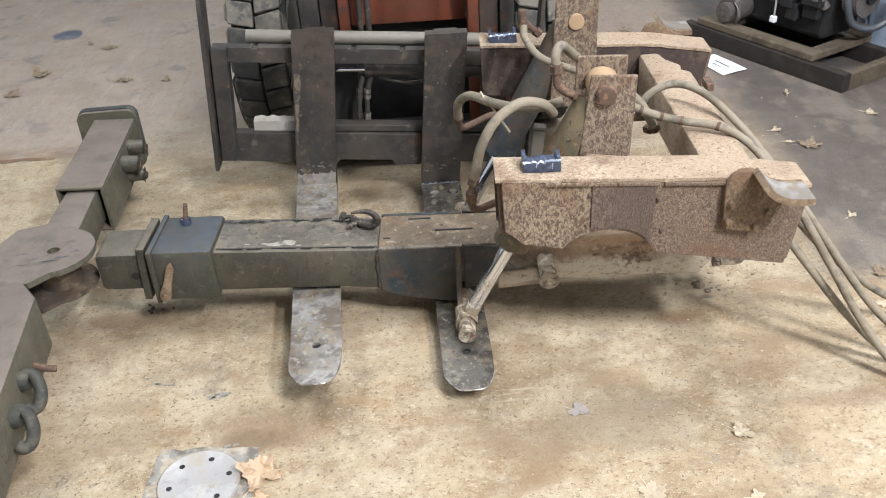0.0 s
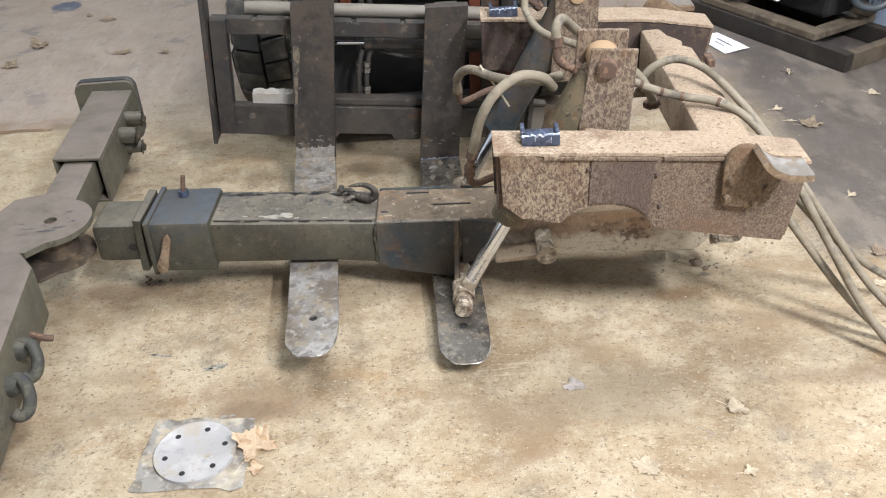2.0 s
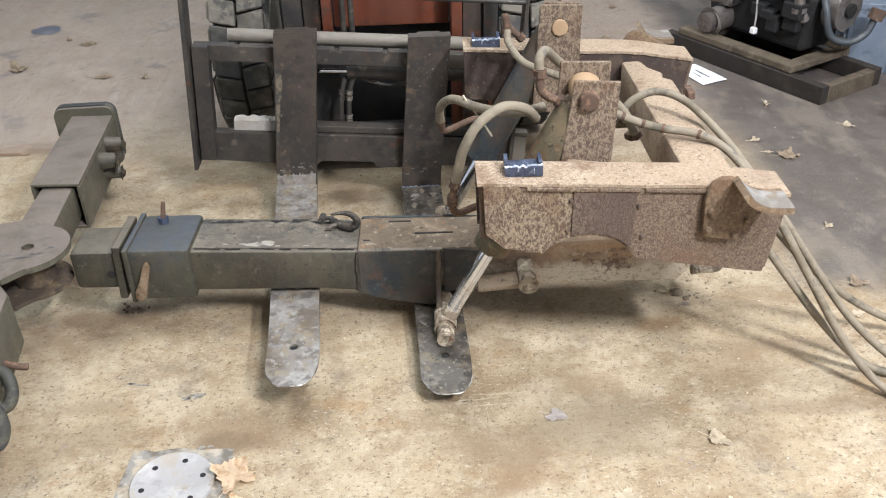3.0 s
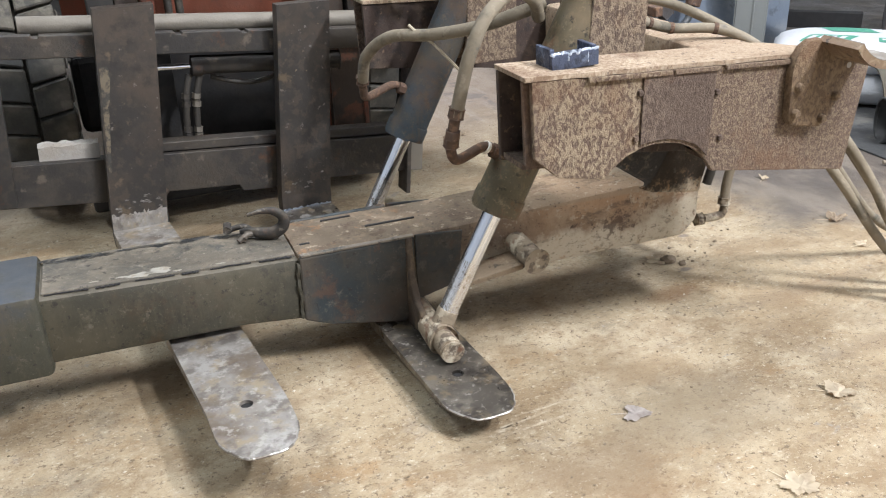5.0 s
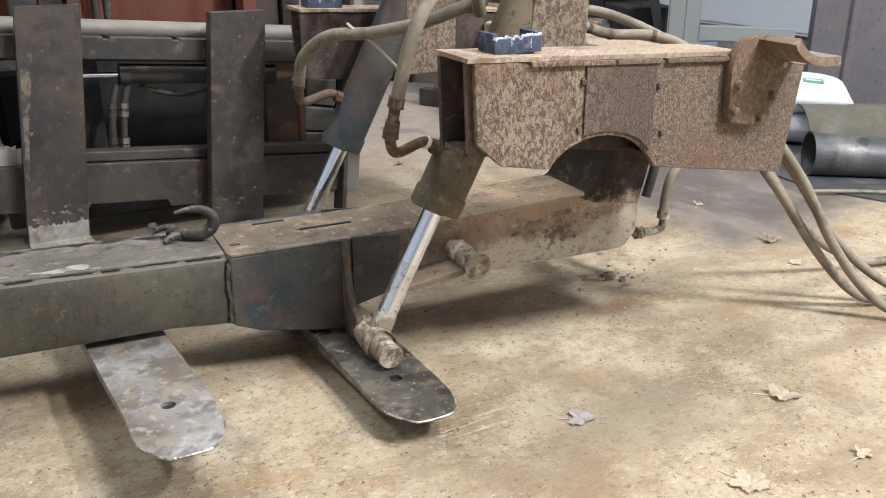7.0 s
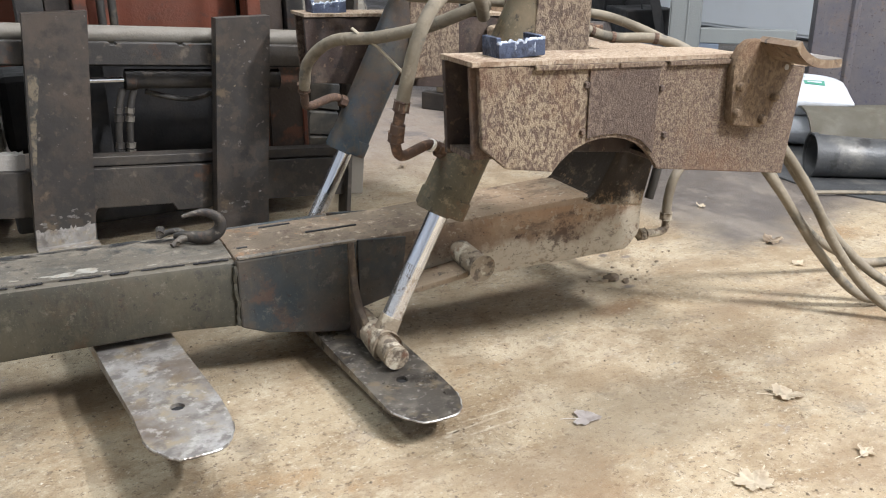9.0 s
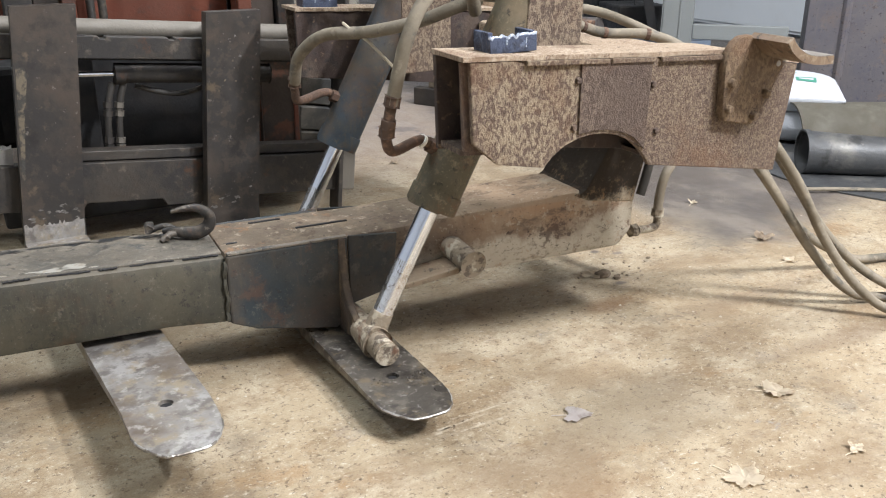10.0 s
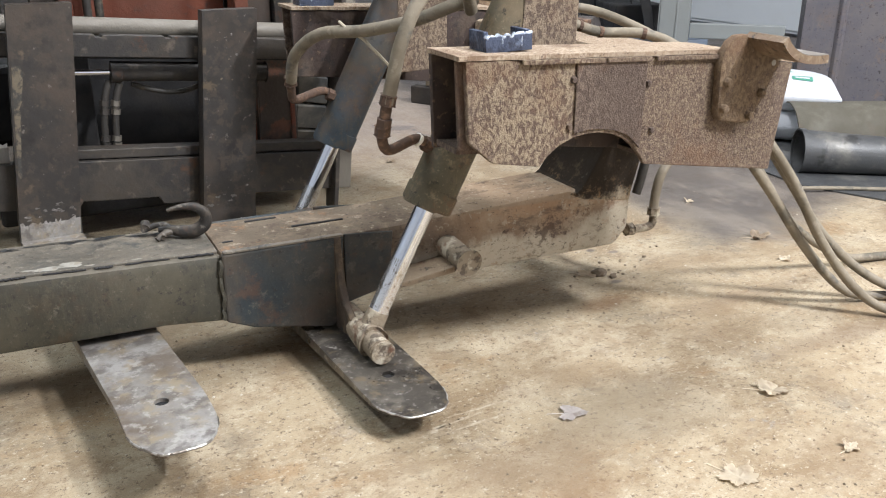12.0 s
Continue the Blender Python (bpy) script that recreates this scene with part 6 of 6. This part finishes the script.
part("coolant_hose", sweep([(0.22, -0.20, 0.40), (0.17, -0.17, 0.33), (0.15, -0.20, 0.23), (0.11, -0.27, 0.20), (0.08, -0.33, 0.23), (0.07, -0.36, 0.30)], 0.015, 14), grey_hose, engine, "grey moulded coolant hose", True)
part("hose_end", rod((0.071, -0.358, 0.29), (0.066, -0.37, 0.33), 0.031, None, 16), fitting_rust, engine)
part("outlet_pipe", sweep([(0.28, -0.14, 0.46), (0.27, -0.12, 0.40), (0.265, -0.125, 0.33), (0.25, -0.15, 0.28)], 0.022, 14), alloy, engine, "", True)
part("outlet_flange", rod((0.267, -0.122, 0.335), (0.266, -0.124, 0.315), 0.032, None, 16), alloy, engine, "", True)
part("wire", sweep([(0.50, -0.14, 0.45), (0.475, -0.11, 0.36), (0.455, -0.10, 0.27), (0.452, -0.098, 0.205)], 0.004, 8), plate_steel, engine, "", True)
part("plug", box(0.440, 0.466, -0.108, -0.086, 0.178, 0.206, 0.004), paper_white, engine, "white wiring plug")
rnd = random.Random(4)
for k in range(14):
    x, z = rnd.uniform(0.28, 0.72), rnd.uniform(0.2, 0.6)
    part("engine_bracket", box(x - rnd.uniform(0.02, 0.05), x + rnd.uniform(0.02, 0.05), -0.15 - rnd.uniform(0, 0.01), -0.115 + rnd.uniform(0, 0.02), z - rnd.uniform(0.015, 0.04), z + rnd.uniform(0.015, 0.04), 0.006), black_iron, engine)

# sacks, scrap, container, rack, door
def sack(m, size, mat, seed):
    bm = bmesh.new()
    bmesh.ops.create_cube(bm, size=1)
    bmesh.ops.subdivide_edges(bm, edges=bm.edges[:], cuts=25, use_grid_fill=True)
    rnd = random.Random(seed)
    for v in bm.verts:
        p = v.co * 2
        k = (1 - abs(p.x) ** 4) * (1 - abs(p.y) ** 4)
        z = p.z * (0.05 + 0.95 * max(0.0, k) ** 0.48)
        v.co = (p.x * size[0] / 2, p.y * size[1] / 2 * (1 - 0.06 * abs(p.x) ** 2), z * size[2] / 2 * (1 + 0.07 * noise.noise(Vector((p.x * 2 + seed, p.y * 3, p.z)))) + size[2] / 2)
    ob = part("sack", bm, mat, None, "", True)
    ob.matrix_world = m
    return ob


for k, z in enumerate((0.0, 0.107)):
    ob = tagged(sack(pose(2.49, 1.12, z, 0, 0, -52 + 5 * k), (0.52, 0.36, 0.125), sack_white, k), "full white plastic sack lying in a stack", "sack", "stacked sacks")
    if k:
        def printed(name, x0, x1, y0, y1, mat_, lift_, skew=0.0):
            own = bmesh.new()
            bmesh.ops.create_grid(own, x_segments=8, y_segments=5, size=0.5, matrix=Matrix.Translation(((x0 + x1) / 2, (y0 + y1) / 2, 0)) @ Matrix.Diagonal((x1 - x0, y1 - y0, 1, 1)))
            for v in own.verts:
                v.co.x += skew * (v.co.y - y0)
                px, py = v.co.x / 0.26, v.co.y / 0.18
                h = max(0.0, (1 - abs(px) ** 4) * (1 - abs(py) ** 4))
                v.co.z = 0.0625 * (0.05 + 0.95 * h ** 0.48) * (1 + 0.07 * noise.noise(Vector((px * 2 + 1, py * 3, 1)))) + 0.0625 + lift_
            part(name, own, mat_, ob, "green print" if mat_ == sack_green else "white print")
        printed("print_panel", -0.17, -0.01, -0.13, -0.05, sack_green, 0.0015, 0.5)
        for q in range(4):
            printed("print_bar", -0.145 + 0.033 * q, -0.125 + 0.033 * q, -0.11, -0.07, sack_white, 0.0025, 0.5)
        printed("print_panel", -0.06, 0.10, 0.02, 0.10, sack_green, 0.0015, -0.6)
        printed("print_panel", 0.09, 0.16, -0.12, -0.06, sack_green, 0.0015)
        printed("print_bar", 0.10, 0.15, -0.10, -0.08, sack_white, 0.0025)

def shell(p, q, r, r2, t, a0, a1, seg=20):
    """A bent sheet: part of a tube wall from p to q."""
    p, q = Vector(p), Vector(q)
    own = bmesh.new()
    up = Vector((0, 0, 1))
    ax = (q - p).normalized()
    up = (up - ax * up.dot(ax)).normalized()
    sd = ax.cross(up)
    rows = []
    for i in range(seg + 1):
        a = radians(a0 + (a1 - a0) * i / seg)
        d = math.sin(a) * up + math.cos(a) * sd
        rows.append([own.verts.new(p + d * r), own.verts.new(q + d * r2), own.verts.new(q + d * (r2 - t)), own.verts.new(p + d * (r - t))])
    for a, b in zip(rows, rows[1:]):
        for k in range(4):
            own.faces.new((a[k], a[(k + 1) % 4], b[(k + 1) % 4], b[k]))
    if abs(a1 - a0) < 359:
        own.faces.new(rows[0][::-1]), own.faces.new(rows[-1])
    return own


ob = part("steel_duct", shell((2.16, 0.66, 0.070), (2.92, 0.10, 0.042), 0.069, 0.041, 0.004, -90, 270, 40), scrap_steel, None, "", True)
tagged(ob, "dark dented steel duct lying on the floor", "duct")
part("rim", shell((2.156, 0.663, 0.0715), (2.17, 0.654, 0.0715), 0.0715, 0.0715, 0.005, -90, 270, 40), scrap_steel, ob, "", True)
ob = part("bent_sheet", shell((2.40, 0.92, 0.006), (3.20, 0.44, 0.006), 0.155, 0.165, 0.006, 2, 178, 24), scrap_moss, None, "", True)
tagged(ob, "weathered half-round sheet lying behind the duct", "scrap sheet")
ob = part("flat_sheet", prism([(2.04, 1.20), (2.01, 0.64), (2.12, 0.41), (2.4, 0.10), (2.9, 0.2), (2.5, 1.0), (2.1, 1.25)], 0.0005, 0.006, "z", 0.001), scrap_steel)
tagged(ob, "thin dark sheet lying flat on the floor", "sheet")
ob.matrix_world = BOOM
ob = part("cable", sweep([(1.99, 0.50, 0.012), (2.10, 0.44, 0.012), (2.25, 0.34, 0.012), (2.5, 0.2, 0.012)], 0.006, 8), hose_skin, None, "", True)
tagged(ob, "pale cable trailing on the sheet", "cable")

bin_ = tagged(thing("steel_container", pose(2.98, 1.38, 0, 0, 0, -50)), "dark ribbed steel container with scuffed paint", "container")
part("front", box(0.0, 2.2, 0.0, 0.01, 0.03, 1.6, 0.002), slate_paint, bin_)
part("side", box(0.0, 0.01, 0.0105, 1.2, 0.03, 1.6, 0.002), slate_paint, bin_)
part("base", box(0.0, 2.2, 0.0, 1.2, 0.0, 0.029, 0.002), black_iron, bin_)
for k in range(9):
    x = 0.13 + 0.235 * k
    part("rib", prism([(x, -0.003), (x + 0.012, -0.014), (x + 0.025, -0.014), (x + 0.037, -0.003)], 0.06, 1.58, "z", 0.001), slate_paint, bin_)

rack = tagged(thing("storage_rack", pose(2.47, 1.60, 0, 0, 0, -46)), "grey slotted steel storage rack upright and beams", "rack")
up_ = bmesh.new()
box(-0.072, -0.066, -0.002, 0.07, 0.0, 2.6, 0.001, up_)
box(-0.065, 0.05, -0.006, 0.0, 0.0, 2.6, 0.001, up_)
box(0.05, 0.056, -0.002, 0.06, 0.0, 2.6, 0.001, up_)
upr = part("upright", up_, rack_paint, rack, "grey slotted steel upright")
part("fold", box(0.0, 0.006, -0.010, -0.006, 0.0, 2.6, 0.001), rack_paint, upr)
for k in range(24):
    for dy in (0.018, 0.045):
        part("slot", box(-0.0728, -0.0722, dy, dy + 0.010, 0.10 + 0.05 * k, 0.125 + 0.05 * k, 0), black_iron, upr)
part("beam", box(0.058, 0.43, 0.0, 0.04, 0.305, 0.365, 0.003), rack_paint, rack)
part("beam", box(0.058, 0.43, 0.3, 0.34, 0.13, 0.20, 0.003), black_iron, rack)
part("diagonal_brace", prism([(-0.30, 1.0), (-0.26, 1.0), (-0.074, 0.30), (-0.114, 0.30)], 0.03, 0.05, "y", 0.002), black_iron, rack)
bench = tagged(thing("steel_bench", pose(2.24, 1.86, 0, 0, 0, 72.5)), "low blue-grey steel bench with scuffed paint", "bench")
part("bench_top", box(0.0, 1.5, -0.55, 0.0, 0.27, 0.30, 0.004), bench_blue, bench)
part("bench_front", box(0.0, 1.5, -0.02, -0.001, 0.0, 0.269, 0.002), bench_blue, bench)
part("bench_end", box(0.001, 0.02, -0.549, -0.021, 0.0, 0.269, 0.002), bench_blue, bench)
for k in range(3):
    part("front_rail", box(0.01, 1.49, 0.0, 0.012, 0.05 + 0.08 * k, 0.08 + 0.08 * k, 0.002), bench_blue, bench)
for k, (x0, x1, z1) in enumerate(((0.06, 0.26, 0.42), (0.32, 0.52, 0.45), (0.60, 0.85, 0.50))):
    b = tagged(thing("parts_bin", pose(2.24, 1.86, 0, 0, 0, 72.5)), "dark bin with a wire handle on the bench", "bin", "bins on the bench")
    part("bin_body", prism([(x0, 0.3005), (x1, 0.3005), (x1 + 0.03, z1), (x0 - 0.03, z1)], -0.35, -0.12, "y", 0.008), black_iron, b)
    part("handle", sweep([(x0, -0.2, z1), (x0 + 0.04, -0.2, z1 + 0.06), (x1 - 0.04, -0.2, z1 + 0.06), (x1, -0.2, z1)], 0.004, 6), black_iron, b)

door = tagged(part("garage_door", box(FX1 - 0.05, FX1 - 0.001, 2.2, 6.4, 0.02, 3.0, 0.004), door_white), "white sectional garage door", "garage door", kind="structure")
for k in range(5):
    part("panel", box(FX1 - 0.06, FX1 - 0.0505, 2.22, 6.38, 0.04 + 0.59 * k, 0.60 + 0.59 * k, 0.006), door_white, door)
part("strap_hinge", box(FX1 - 0.068, FX1 - 0.0605, 3.5, 3.58, 0.58, 0.70, 0.003), grey_pipe, door)
